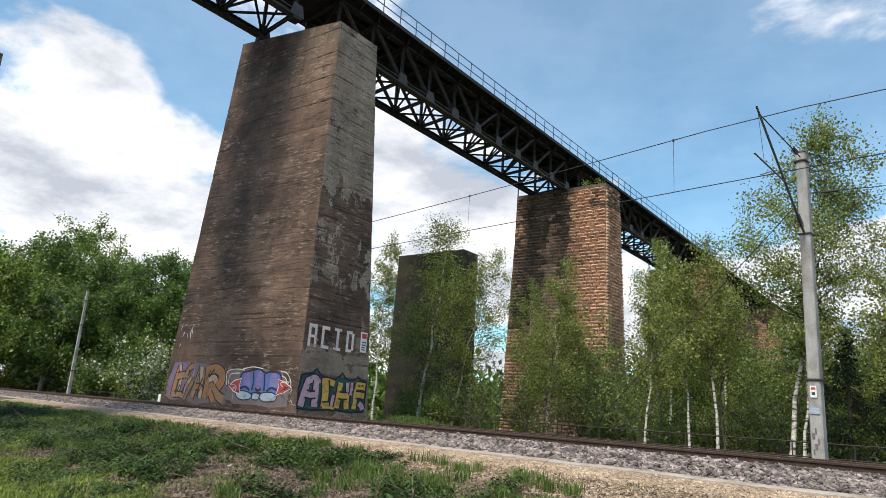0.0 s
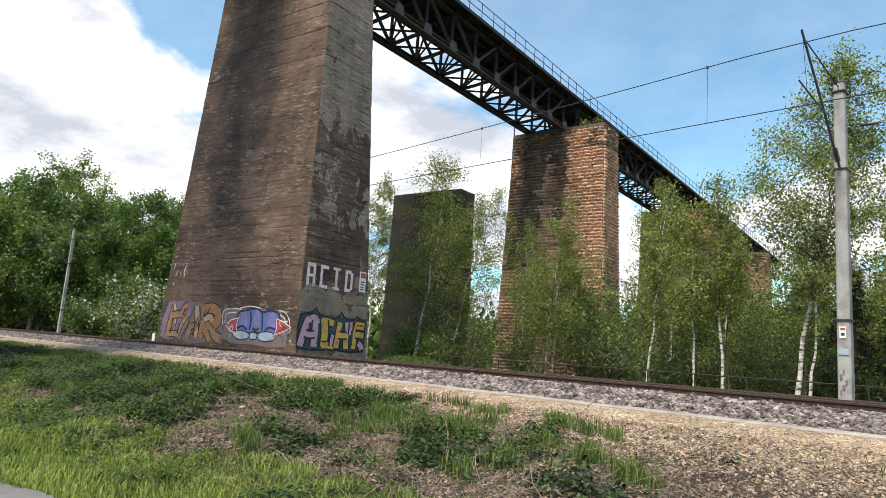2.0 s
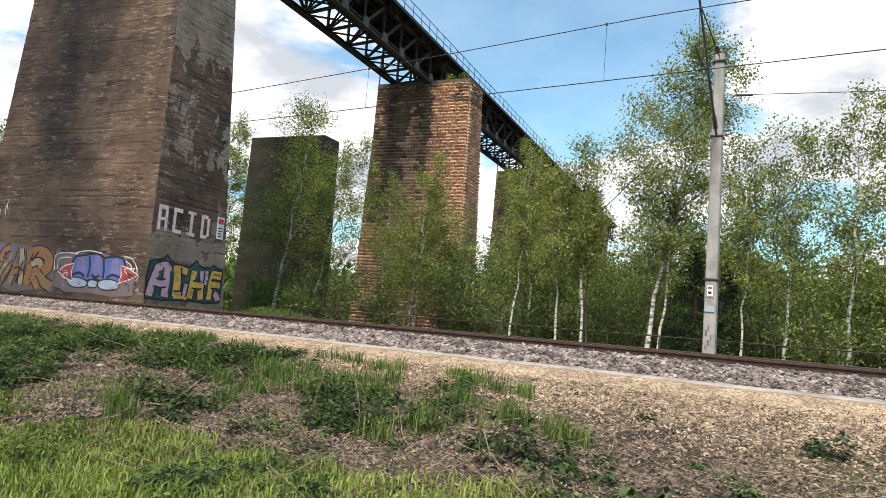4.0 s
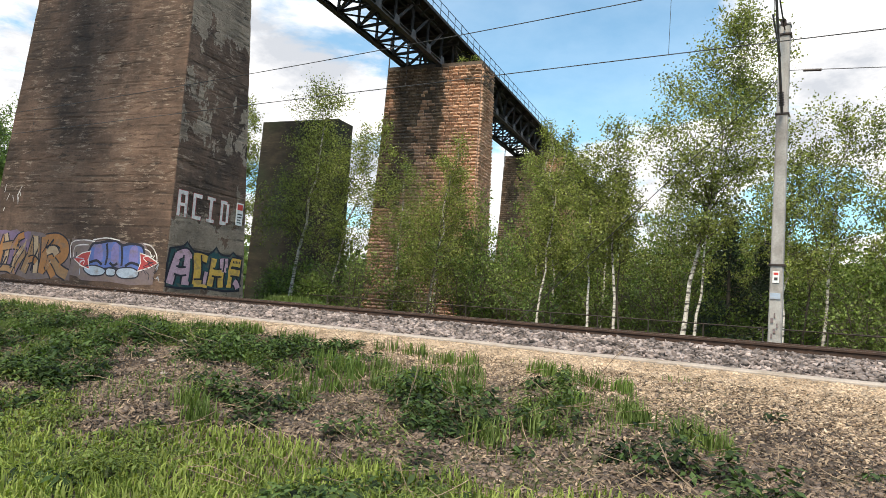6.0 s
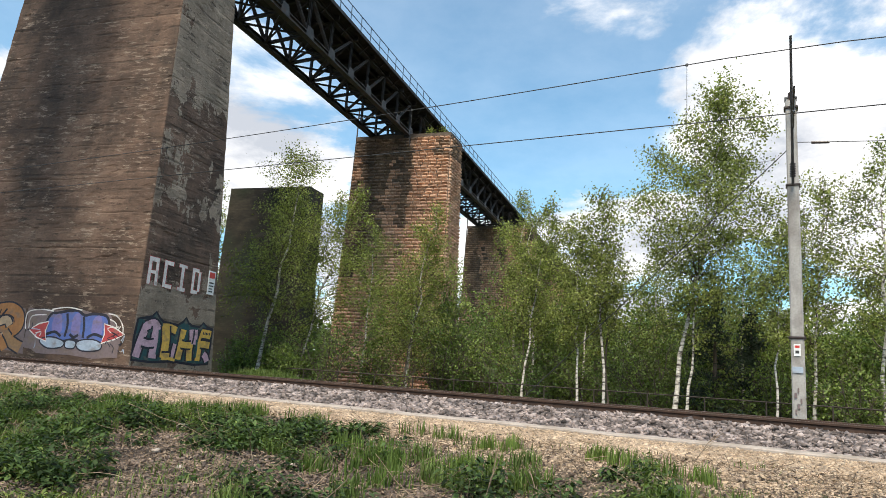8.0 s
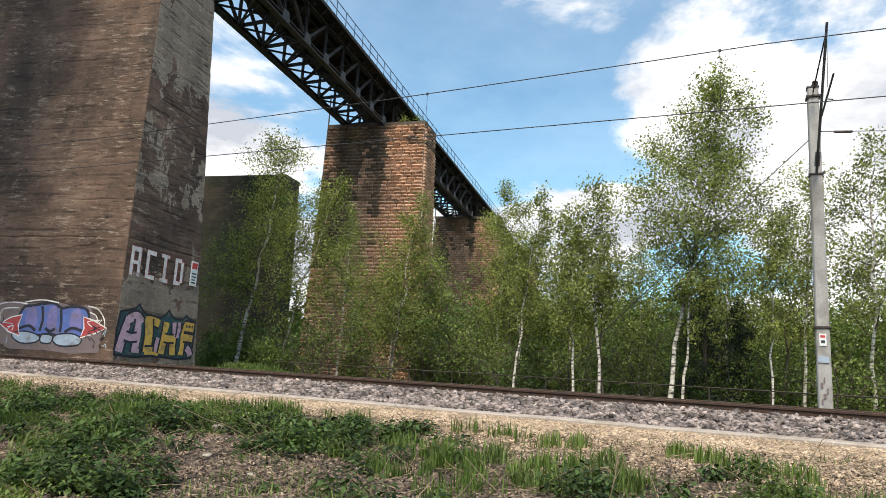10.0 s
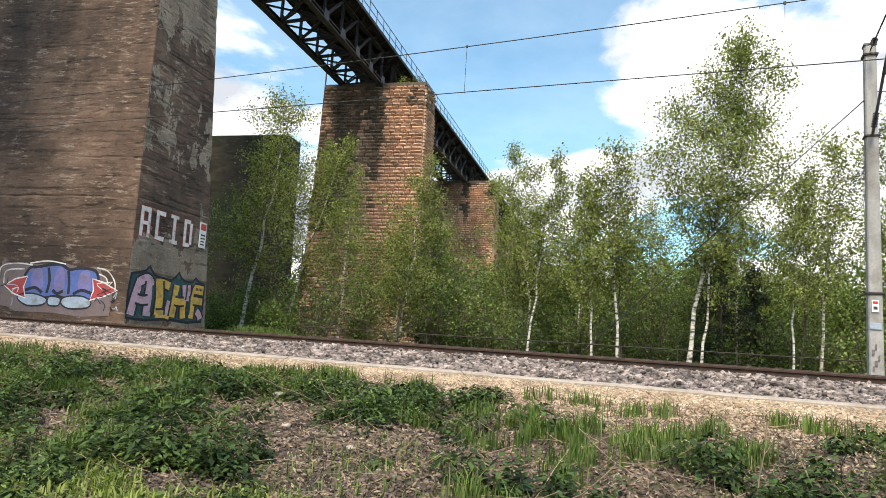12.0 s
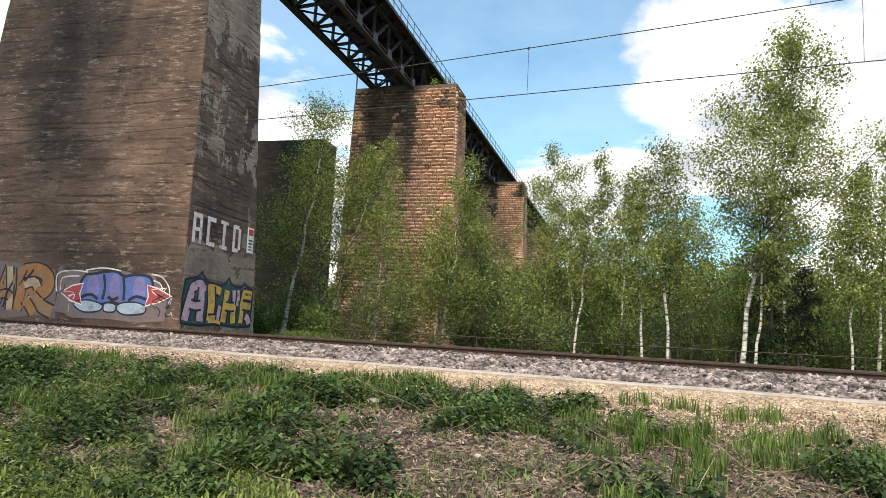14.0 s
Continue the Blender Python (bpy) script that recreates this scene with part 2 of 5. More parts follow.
        colour = mix(calc("MULTIPLY", edge_, 0.4), colour, (0.4, 0.345, 0.275))
        rough_height = calc("ADD", rough_height, calc("MULTIPLY", left, 0.8))
    else:
        # dark runs of damp below the top
        runs = calc("MULTIPLY", span(tex(1.0, (2.6, 2.6, 0.07), 4, 0.55), 0.54, 0.66), span(height, 14.6, 19.2))
        colour = mix(calc("MULTIPLY", runs, 0.8), colour, (0.026, 0.02, 0.016))
        pale = calc("MULTIPLY", span(height, 15.0, 19.0), 0.45)
        colour = mix(calc("MULTIPLY", pale, span(broad, 0.4, 0.6)), colour, (0.19, 0.145, 0.105))
    colour = mix(calc("MULTIPLY", rim, 0.75), colour, (0.36, 0.275, 0.205))
    colour = mix(calc("MULTIPLY", torn, 0.75), colour, (0.03, 0.02, 0.014))
    colour = mix(calc("MULTIPLY", joint, 0.6), colour, (0.028, 0.02, 0.014))
    colour = times(colour, span(grain, 0.2, 0.8, 0.62, 1.38))
    l.new(colour, bsdf.inputs["Base Color"])
    deep = calc("SUBTRACT", calc("SUBTRACT", calc("ADD", rough_height, calc("MULTIPLY", rim, 0.3)), calc("MULTIPLY", joint, 0.6)), calc("MULTIPLY", torn, 0.45))
    b = n.new("ShaderNodeBump"); b.inputs["Strength"].default_value, b.inputs["Distance"].default_value = 0.6, 0.03
    l.new(deep, b.inputs["Height"]); l.new(b.outputs[0], bsdf.inputs["Normal"])
    return m


M = dict(
    concrete=pier_skin("old_board_marked_concrete", None),
    grey_concrete=pier_skin("grey_spalled_concrete", {0: 0.56, 2.6: 0.58, 3.3: 0.4, 5.0: 0.36, 6.5: 0.5, 8.2: 0.47, 9.2: 0.38, 10.4: 0.5, 11.5: 0.6, 14.0: 0.6, 19.0: 0.64, 22.0: 0.64}),
    # very dark brown all over, with greenish patches and paler flecks
    dark_concrete=stuff_material("dark_brown_concrete", (0.012, 0.0095, 0.006), (0.062, 0.047, 0.028), 0.9, 0.94, 0.5, (1, 1, 1.6), 12, stain=(0.026, 0.03, 0.013), stain_scale=0.45, stain_cut=0.52, stain_stretch=(1, 1, 0.5), bands=0.4, flecks=(0.09, 0.075, 0.05)),
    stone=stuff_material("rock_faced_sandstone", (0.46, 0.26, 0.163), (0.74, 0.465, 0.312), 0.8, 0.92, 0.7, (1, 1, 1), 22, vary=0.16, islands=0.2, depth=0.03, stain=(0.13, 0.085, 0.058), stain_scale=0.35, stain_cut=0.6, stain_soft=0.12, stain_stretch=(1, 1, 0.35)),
    dark_stone=stuff_material("weathered_shaded_sandstone", (0.13, 0.088, 0.06), (0.32, 0.215, 0.145), 0.8, 0.93, 0.7, (1, 1, 1), 22, vary=0.2, islands=0.25, depth=0.03, stain=(0.045, 0.035, 0.028), stain_scale=0.4, stain_cut=0.56, stain_soft=0.1, stain_stretch=(1, 1, 0.4)),
    mortar=stuff_material("mortar_core", (0.07, 0.05, 0.038), (0.13, 0.1, 0.075), 2, 0.95, 0.3),
    # shade under the deck is put into this dark steel; chord is the lighter copy
    steel=stuff_material("dark_shaded_steel", (0.012, 0.0115, 0.012), (0.03, 0.028, 0.027), 3, 0.75, 0.15, stain=(0.06, 0.035, 0.022), stain_scale=2.5, stain_cut=0.66),
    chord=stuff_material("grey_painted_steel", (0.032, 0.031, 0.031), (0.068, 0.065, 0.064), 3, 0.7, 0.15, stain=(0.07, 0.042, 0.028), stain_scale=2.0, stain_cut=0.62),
    rail_blue=stuff_material("weathered_blue_rail", (0.05, 0.085, 0.13), (0.08, 0.13, 0.19), 3, 0.6, 0.1),
    timber=stuff_material("sooty_deck_timber", (0.013, 0.011, 0.01), (0.034, 0.029, 0.025), 2, 0.9, 0.3, islands=0.3),
    rust=stuff_material("rusty_rail", (0.026, 0.014, 0.009), (0.07, 0.036, 0.022), 5, 0.8, 0.2),
    rail_head=stuff_material("worn_rail_head", (0.2, 0.17, 0.15), (0.34, 0.31, 0.29), 5, 0.42, 0.05, metal=0.7),
    ballast=stuff_material("granite_ballast", (0.06, 0.048, 0.044), (0.38, 0.31, 0.285), 3.0, 0.9, 0.3, islands=0.65),
    bed=stuff_material("ballast_bed", (0.045, 0.037, 0.032), (0.11, 0.09, 0.08), 16, 0.95, 0.8, fine=60),
    kerb=stuff_material("pale_concrete_kerb", (0.29, 0.24, 0.2), (0.46, 0.39, 0.335), 2.5, 0.9, 0.3, stain=(0.25, 0.2, 0.15), stain_scale=1.6, stain_cut=0.6),
    sleeper=stuff_material("concrete_sleeper", (0.22, 0.2, 0.18), (0.36, 0.33, 0.3), 4, 0.9, 0.3),
    asphalt=stuff_material("worn_asphalt", (0.17, 0.155, 0.145), (0.25, 0.235, 0.22), 1.2, 0.9, 0.3, fine=90),
    mast=stuff_material("spun_concrete_mast", (0.3, 0.285, 0.265), (0.42, 0.4, 0.375), 2.2, 0.85, 0.2, (3, 3, 0.5), stain=(0.24, 0.22, 0.2), stain_scale=1.5),
    wire=stuff_material("dark_wire", (0.02, 0.02, 0.02), (0.035, 0.035, 0.035), 4, 0.6, 0),
    tube=stuff_material("galvanised_tube", (0.09, 0.09, 0.09), (0.17, 0.17, 0.17), 6, 0.5, 0.05, metal=0.5),
    insulator=stuff_material("brown_insulator", (0.03, 0.02, 0.018), (0.05, 0.035, 0.03), 4, 0.3, 0),
    white=stuff_material("white_enamel", (0.7, 0.7, 0.68), (0.8, 0.8, 0.78), 3, 0.5, 0),
    red=stuff_material("red_enamel", (0.5, 0.04, 0.03), (0.6, 0.06, 0.05), 3, 0.5, 0),
    black=stuff_material("black_print", (0.03, 0.03, 0.03), (0.05, 0.05, 0.05), 3, 0.6, 0),
    fence=stuff_material("rusty_fence_tube", (0.022, 0.016, 0.012), (0.05, 0.035, 0.025), 5, 0.8, 0.1),
    bark=stuff_material("birch_bark", (0.45, 0.41, 0.35), (0.74, 0.69, 0.61), 3.0, 0.85, 0.4, (1, 1, 3.5), 24, stain=(0.05, 0.042, 0.035), stain_scale=4.5, stain_cut=0.55, stain_stretch=(0.7, 0.7, 2.6)),
    dark_bark=stuff_material("dark_bark", (0.06, 0.045, 0.034), (0.14, 0.11, 0.085), 6, 0.92, 0.5, (1, 1, 0.4)),
    twig=stuff_material("dry_stalk", (0.095, 0.063, 0.044), (0.4, 0.295, 0.2), 6, 0.9, 0.1, islands=0.3),
    birch_leaf=stuff_material("birch_leaves", (0.095, 0.122, 0.03), (0.34, 0.365, 0.115), 1.1, 0.5, 0, islands=0.6, through_light=(1.15, 1.35, 0.55)),
    thicket_leaf=stuff_material("thicket_leaves", (0.07, 0.112, 0.027), (0.275, 0.335, 0.1), 1.0, 0.5, 0, islands=0.6, through_light=(1.1, 1.3, 0.5)),
    dark_leaf=stuff_material("dark_leaves", (0.055, 0.098, 0.028), (0.18, 0.25, 0.078), 0.8, 0.5, 0, islands=0.55, through_light=(1.1, 1.3, 0.5)),
    spruce=stuff_material("spruce_needles", (0.012, 0.024, 0.012), (0.03, 0.05, 0.022), 1.2, 0.7, 0, islands=0.4),
    blossom=stuff_material("hawthorn_blossom", (0.45, 0.45, 0.38), (0.7, 0.7, 0.62), 3, 0.7, 0, islands=0.2, through_light=(1, 1, 0.9)),
    grass=stuff_material("fresh_grass", (0.07, 0.115, 0.03), (0.19, 0.245, 0.072), 1.0, 0.6, 0, islands=0.4, through_light=(0.9, 1.05, 0.4)),
    horsetail=stuff_material("horsetail_shoots", (0.06, 0.105, 0.022), (0.18, 0.25, 0.062), 1.0, 0.6, 0, islands=0.4, through_light=(0.9, 1.05, 0.4)),
    verge=stuff_material("lush_verge_grass", (0.105, 0.15, 0.032), (0.33, 0.38, 0.1), 0.7, 0.6, 0, islands=0.4, through_light=(1.1, 1.25, 0.5)),
    herb=stuff_material("bank_herbs", (0.055, 0.082, 0.022), (0.2, 0.25, 0.075), 1.4, 0.5, 0, islands=0.7, through_light=(0.9, 1.05, 0.4)),
    nettle=stuff_material("nettle_leaves", (0.02, 0.04, 0.013), (0.095, 0.145, 0.045), 1.2, 0.45, 0, islands=0.85, through_light=(0.6, 0.75, 0.3)),
    rubble=stuff_material("brown_rubble", (0.042, 0.03, 0.024), (0.215, 0.157, 0.123), 3, 0.92, 0.3, islands=0.6),
    gravel=stuff_material("yellow_gravel", (0.27, 0.195, 0.13), (0.55, 0.42, 0.3), 3, 0.92, 0.3, islands=0.4),
)


def paint(name, rgb):
    return stuff_material("sprayed_" + name, tuple(c * 0.72 for c in rgb), rgb, 2.2, 0.75, 0.3, fine=12, stain=tuple(0.35 * c + s for c, s in zip(rgb, (0.11, 0.08, 0.06))), stain_scale=2.6, stain_cut=0.6, stain_stretch=(1, 1, 1.6))


P = dict(pink=paint("pink", (0.64, 0.42, 0.5)), yellow=paint("yellow", (0.74, 0.46, 0.09)), teal=paint("teal", (0.02, 0.085, 0.09)), blue=paint("blue", (0.1, 0.16, 0.44)),
         pale=paint("pale_blue", (0.4, 0.48, 0.58)), redp=paint("red", (0.46, 0.06, 0.06)), orange=paint("orange", (0.42, 0.19, 0.065)), ochre=paint("ochre", (0.36, 0.21, 0.1)), tan=paint("tan", (0.5, 0.36, 0.23)),
         purple=paint("purple", (0.22, 0.15, 0.25)), violet=paint("violet", (0.21, 0.19, 0.42)), whitep=paint("white", (0.8, 0.76, 0.72)), line=stuff_material("sprayed_dark_outline", (0.008, 0.009, 0.016), (0.025, 0.025, 0.04), 2.2, 0.75, 0.2), haze=paint("mauve_ground", (0.2, 0.15, 0.15)))


# ---- building helpers ----
def mesh_of(name, verts, faces, material, smooth=False):
    me = bpy.data.meshes.new(name)
    me.from_pydata([tuple(v) for v in verts], [], [tuple(f) for f in faces])
    for m in (material if isinstance(material, (list, tuple)) else (material,)):
        me.materials.append(m)
    if smooth:
        me.polygons.foreach_set("use_smooth", [True] * len(me.polygons))
    return me


def bulk_mesh(name, verts, quads, material):
    """A mesh from arrays of places and of four- or three-cornered faces."""
    verts, quads = np.asarray(verts, np.float32), np.asarray(quads, np.int32)
    me = bpy.data.meshes.new(name)
    k = quads.shape[1]
    me.vertices.add(len(verts)); me.vertices.foreach_set("co", verts.ravel())
    me.loops.add(quads.size); me.loops.foreach_set("vertex_index", quads.ravel())
    me.polygons.add(len(quads))
    me.polygons.foreach_set("loop_start", np.arange(0, quads.size, k, dtype=np.int32))
    me.materials.append(material)
    me.update(calc_edges=True)
    return me


def part(name, me, parent, label=""):
    ob = new(name, me)
    ob.parent = parent
    return tagged(ob, label)


def thing(name, label, category, group="", kind="", me=None, at=(0, 0, 0)):
    ob = new(name, me)
    ob.location = at
    return tagged(ob, label, category, group, kind)


def bevel_box(name, size, material, bevel=0.01, segments=1):
    bm = bmesh.new()
    bmesh.ops.create_cube(bm, size=1.0)
    bmesh.ops.scale(bm, vec=size, verts=bm.verts)
    if bevel:
        bmesh.ops.bevel(bm, geom=bm.edges[:], offset=bevel, segments=segments, affect="EDGES")
    me = bpy.data.meshes.new(name)
    bm.to_mesh(me); bm.free()
    me.materials.append(material)
    return me


def beam_mesh(name, a, b, w, h, material, flange=0.0):
    """A straight member from a to b; with a flange it is an I-section."""
    a, b = Vector(a), Vector(b)
    d = (b - a).normalized()
    side = d.cross(Vector((0, 0, 1)))
    side = side.normalized() if side.length > 0.05 else Vector((1, 0, 0))
    up = side.cross(d).normalized()
    if flange:
        t = flange
        ring = [(-w, -h), (w, -h), (w, -h + t), (t / 2, -h + t), (t / 2, h - t), (w, h - t), (w, h), (-w, h), (-w, h - t), (-t / 2, h - t), (-t / 2, -h + t), (-w, -h + t)]
        ring = [(x / 2 if abs(x) == w else x, y / 2 if abs(y) == h else (y + (h / 2 if y < 0 else -h / 2))) for x, y in ring]
    else:
        c = min(w, h) * 0.12
        ring = [(-w / 2 + c, -h / 2), (w / 2 - c, -h / 2), (w / 2, -h / 2 + c), (w / 2, h / 2 - c), (w / 2 - c, h / 2), (-w / 2 + c, h / 2), (-w / 2, h / 2 - c), (-w / 2, -h / 2 + c)]
    n = len(ring)
    verts = [p + side * x + up * y for p in (a, b) for x, y in ring]
    faces = [(i, (i + 1) % n, n + (i + 1) % n, n + i) for i in range(n)] + [tuple(range(n))[::-1], tuple(range(n, 2 * n))]
    return mesh_of(name, verts, faces, material)


def tube_arrays(paths, sides=6):
    """Places and faces of tapered tubes. Each path: a list of (place, radius)."""
    V, F, base = [], [], 0
    ang = np.linspace(0, 2 * np.pi, sides, endpoint=False)
    for path in paths:
        pts = np.array([p for p, _ in path], float)
        rad = [r for _, r in path]
        for i, p in enumerate(pts):
            d = pts[min(i + 1, len(pts) - 1)] - pts[max(i - 1, 0)]
            d = d / (np.linalg.norm(d) + 1e-9)
            s = np.cross(d, (0.0, 0.0, 1.0) if abs(d[2]) < 0.9 else (1.0, 0.0, 0.0))
            s /= np.linalg.norm(s) + 1e-9
            u = np.cross(s, d)
            V.append(p + rad[i] * (np.cos(ang)[:, None] * s + np.sin(ang)[:, None] * u))
        for i in range(len(pts) - 1):
            for j in range(sides):
                k = (j + 1) % sides
                F.append((base + i * sides + j, base + i * sides + k, base + (i + 1) * sides + k, base + (i + 1) * sides + j))
        base += len(pts) * sides
    return np.concatenate(V), np.array(F)


def tubes(name, paths, material, sides=6, smooth=True):
    v, f = tube_arrays(paths, sides)
    me = bulk_mesh(name, v, f, material)
    if smooth:
        me.polygons.foreach_set("use_smooth", [True] * len(me.polygons))
    return me


def leaf_arrays(places, size, rng, slim=0.62, droop=0.0):
    """One bent four-cornered leaf at each place."""
    n = len(places)
    a = rng.normal(size=(n, 3)); a[:, 2] -= droop
    a /= np.linalg.norm(a, axis=1)[:, None] + 1e-9
    b = np.cross(a, rng.normal(size=(n, 3)))
    b /= np.linalg.norm(b, axis=1)[:, None] + 1e-9
    s = (size * rng.uniform(0.6, 1.35, n))[:, None]
    c = np.cross(a, b) * s * 0.12
    v = np.stack([places, places + a * s * 0.5 + b * s * slim * 0.5 + c, places + a * s, places + a * s * 0.5 - b * s * slim * 0.5 + c], 1).reshape(-1, 3)
    return v, np.arange(4 * n).reshape(n, 4)


# ---- the lie of the land ----
PSI, AXIS_X = 0.1353, -29.706          # the bridge's turn and where its axis meets the near rail


def axis_x(y, off=0.0):
    return AXIS_X - math.tan(PSI) * y + off


PROFILE_Y = [-2500, -60, -20, -11.2, -10.4, -8.4, -7.0, -5.0, -3.2, -2.4, -2.12, 2.4, 3.2, 6, 9, 12, 30, 70, 2500]
PROFILE_Z = [-1.6, -1.5, -1.36, -1.34, -1.3, -1.14, -1.0, -0.79, -0.565, -0.44, -0.412, -0.43, -0.5, -0.52, -0.6, -0.65, -0.8, -1.0, -1.2]


def ground_z(x, y):
    z = np.interp(y, PROFILE_Y, PROFILE_Z)
    slope = np.clip((y + 10.5) / 1.5, 0, 1) * np.clip((-2.6 - y) / 2.6, 0, 1)
    z = z + slope * (0.07 * np.sin(x * 0.9 + 1.3 * np.sin(y)) + 0.045 * np.sin(x * 2.3 + y * 1.7) + 0.02 * np.sin(x * 6.1 - y * 4.3))
    far = np.clip((y - 4) / 3, 0, 1) * np.clip((40 - y) / 10, 0, 1)
    mound = 0.66 * np.exp(-((x + 24.6) ** 2 / 5.0 + (y - 9.9) ** 2 / 3.0))
    return z + far * 0.06 * np.sin(x * 0.7 + y * 0.9) + mound


def build_ground():
    xs = np.unique(np.r_[-2500, -900, -400, -200, -140, np.arange(-110, -40, 4), np.arange(-40, 14, 0.25), np.arange(14, 60, 4), 100, 200, 400, 900, 2500])
    ys = np.unique(np.r_[-2500, -900, -300, -120, -60, -40, np.arange(-24, -12, 2), np.arange(-12, 3, 0.2), np.arange(3, 24, 0.8), np.arange(24, 80, 5), 120, 200, 400, 900, 2500])
    X, Y = np.meshgrid(xs, ys)
    Z = ground_z(X, Y)
    n = len(xs)
    i, j = np.meshgrid(np.arange(len(ys) - 1), np.arange(n - 1), indexing="ij")
    a = (i * n + j).ravel()
    m = stuff_material("soil_and_litter", (0.022, 0.016, 0.0125), (0.115, 0.083, 0.062), 11.0, 0.95, 1.0, (1, 1, 1), 55, stain=(0.09, 0.1, 0.035), stain_scale=0.5, stain_cut=0.6, depth=0.05)
    me = bulk_mesh("ground", np.stack([X, Y, Z], -1).reshape(-1, 3), np.stack([a, a + 1, a + n + 1, a + n], 1), m)
    me.polygons.foreach_set("use_smooth", [True] * len(me.polygons))
    thing("ground", "brown soil embankment with litter and green patches", "ground", kind="structure", me=me)


build_ground()


def path_edge(x):
    return -10.42 + 0.17 * (min(x, -6.0) + 7.6) + 0.05 * math.sin(x * 2.1) + 0.03 * math.sin(x * 5.7)


def build_path():
    xs = np.arange(-80, 30.01, 0.3)
    V, F = [], []
    for k, x in enumerate(xs):
        e = path_edge(x) if x > -20 else path_edge(-20) + 0.08 * (x + 20)
        V += [(x, e, -1.36), (x, e, -1.285), (x, e - 0.03, -1.27), (x, e - 4.6, -1.25), (x, e - 4.6, -1.4)]
        if k:
            b, a = 5 * k, 5 * k - 5
            F += [(a + i, a + i + 1, b + i + 1, b + i) for i in range(4)]
    thing("path", "worn grey asphalt footpath with crumbling grassy edge", "path", kind="structure", me=mesh_of("path", V, F, M["asphalt"], True))


build_path()

# ---- track ----
RX0, RX1 = -120.0, 60.0


def build_track():
    track = thing("railway_track", "single rusty railway track on pale granite ballast", "railway track", kind="structure")
    prof = [(-0.075, -0.165), (0.075, -0.165), (0.075, -0.152), (0.02, -0.135), (0.012, -0.12), (0.012, -0.05), (0.035, -0.038), (0.036, -0.008), (0.028, 0.0),
            (-0.028, 0.0), (-0.036, -0.008), (-0.035, -0.038), (-0.012, -0.05), (-0.012, -0.12), (-0.02, -0.135), (-0.075, -0.152)]
    n = len(prof)
    for y0 in (0.036, 1.507):
        V = [(x, y0 + p, z) for x in (RX0, RX1) for p, z in prof]
        F = [(i, (i + 1) % n, n + (i + 1) % n, n + i) for i in range(n)] + [tuple(range(n))[::-1], tuple(range(n, 2 * n))]
        me = mesh_of("rail", V, F, [M["rust"], M["rail_head"]])
        me.polygons[8].material_index = 1
        part("rail", me, track, "rust-brown steel rail with worn bright head")
    # bed under the stones
    ys, zs = [-1.9, -1.84, -0.95, -0.45, 2.0, 2.5, 3.3], [-0.62, -0.44, -0.27, -0.165, -0.185, -0.28, -0.62]
    V = [(x, y, z) for x in (RX0, RX1) for y, z in zip(ys, zs)]
    k = len(ys)
    part("ballast_bed", mesh_of("ballast_bed", V, [(i, i + 1, k + i + 1, k + i) for i in range(k - 1)], M["bed"]), track)
    V = [(sx * 0.13 * t, 0.77 + sy * 1.25, z) for z, t in ((-0.4, 1.0), (-0.17, 0.8)) for sx, sy in ((-1, -1), (1, -1), (1, 1), (-1, 1))]
    me = mesh_of("sleeper", V, [(0, 3, 2, 1), (4, 5, 6, 7), (0, 1, 5, 4), (1, 2, 6, 5), (2, 3, 7, 6), (3, 0, 4, 7)], M["sleeper"])
    for x in np.arange(-80, 20, 0.62):
        part("sleeper", me, track).location = (x, 0, 0)
    # stones
    rng = np.random.default_rng(5)
    xs = np.r_[rng.uniform(-32, 2, 30000), rng.uniform(-75, -32, 8000), rng.uniform(2, 25, 2500)]
    y = np.where(rng.random(len(xs)) < 0.7, rng.uniform(-1.86, -0.06, len(xs)), rng.uniform(-1.86, 0.7, len(xs)))
    z = np.interp(y, ys, zs) + rng.uniform(-0.012, 0.035, len(xs))
    near_rail = (np.abs(y - 0.036) < 0.09)
    z = np.where(near_rail, np.minimum(z, -0.17), z)
    part("ballast", stones_mesh("ballast", np.stack([xs, y, z], 1), 0.037, rng, M["ballast"]), track, "loose pinkish grey granite ballast stones")["kind"] = "stuff"
    return track


def stones_mesh(name, places, size, rng, material):
    oct_v = np.array([(x, y, z) for z in (-0.62, 0.62) for x, y in ((-0.75, -0.75), (0.75, -0.75), (0.75, 0.75), (-0.75, 0.75))], float)
    oct_f = np.array([(0, 3, 2, 1), (4, 5, 6, 7), (0, 1, 5, 4), (1, 2, 6, 5), (2, 3, 7, 6), (3, 0, 4, 7)])
    n = len(places)
    v = oct_v[None] * rng.uniform(0.65, 1.2, (n, 8, 1)) + rng.normal(0, 0.2, (n, 8, 3))
    ang = rng.uniform(0, 2 * np.pi, n)
    tip = rng.normal(0, 0.5, (n, 1))
    v[..., 2] += tip * v[..., 0]
    c, s = np.cos(ang)[:, None], np.sin(ang)[:, None]
    sc = (size * rng.uniform(0.6, 1.5, n))[:, None]
    x, y, z = v[..., 0] * sc, v[..., 1] * sc, v[..., 2] * sc * 0.75
    out = np.stack([c * x - s * y, s * x + c * y, z], -1) + places[:, None]
    return bulk_mesh(name, out.reshape(-1, 3), (oct_f[None] + 8 * np.arange(n)[:, None, None]).reshape(-1, 4), material)


build_track()


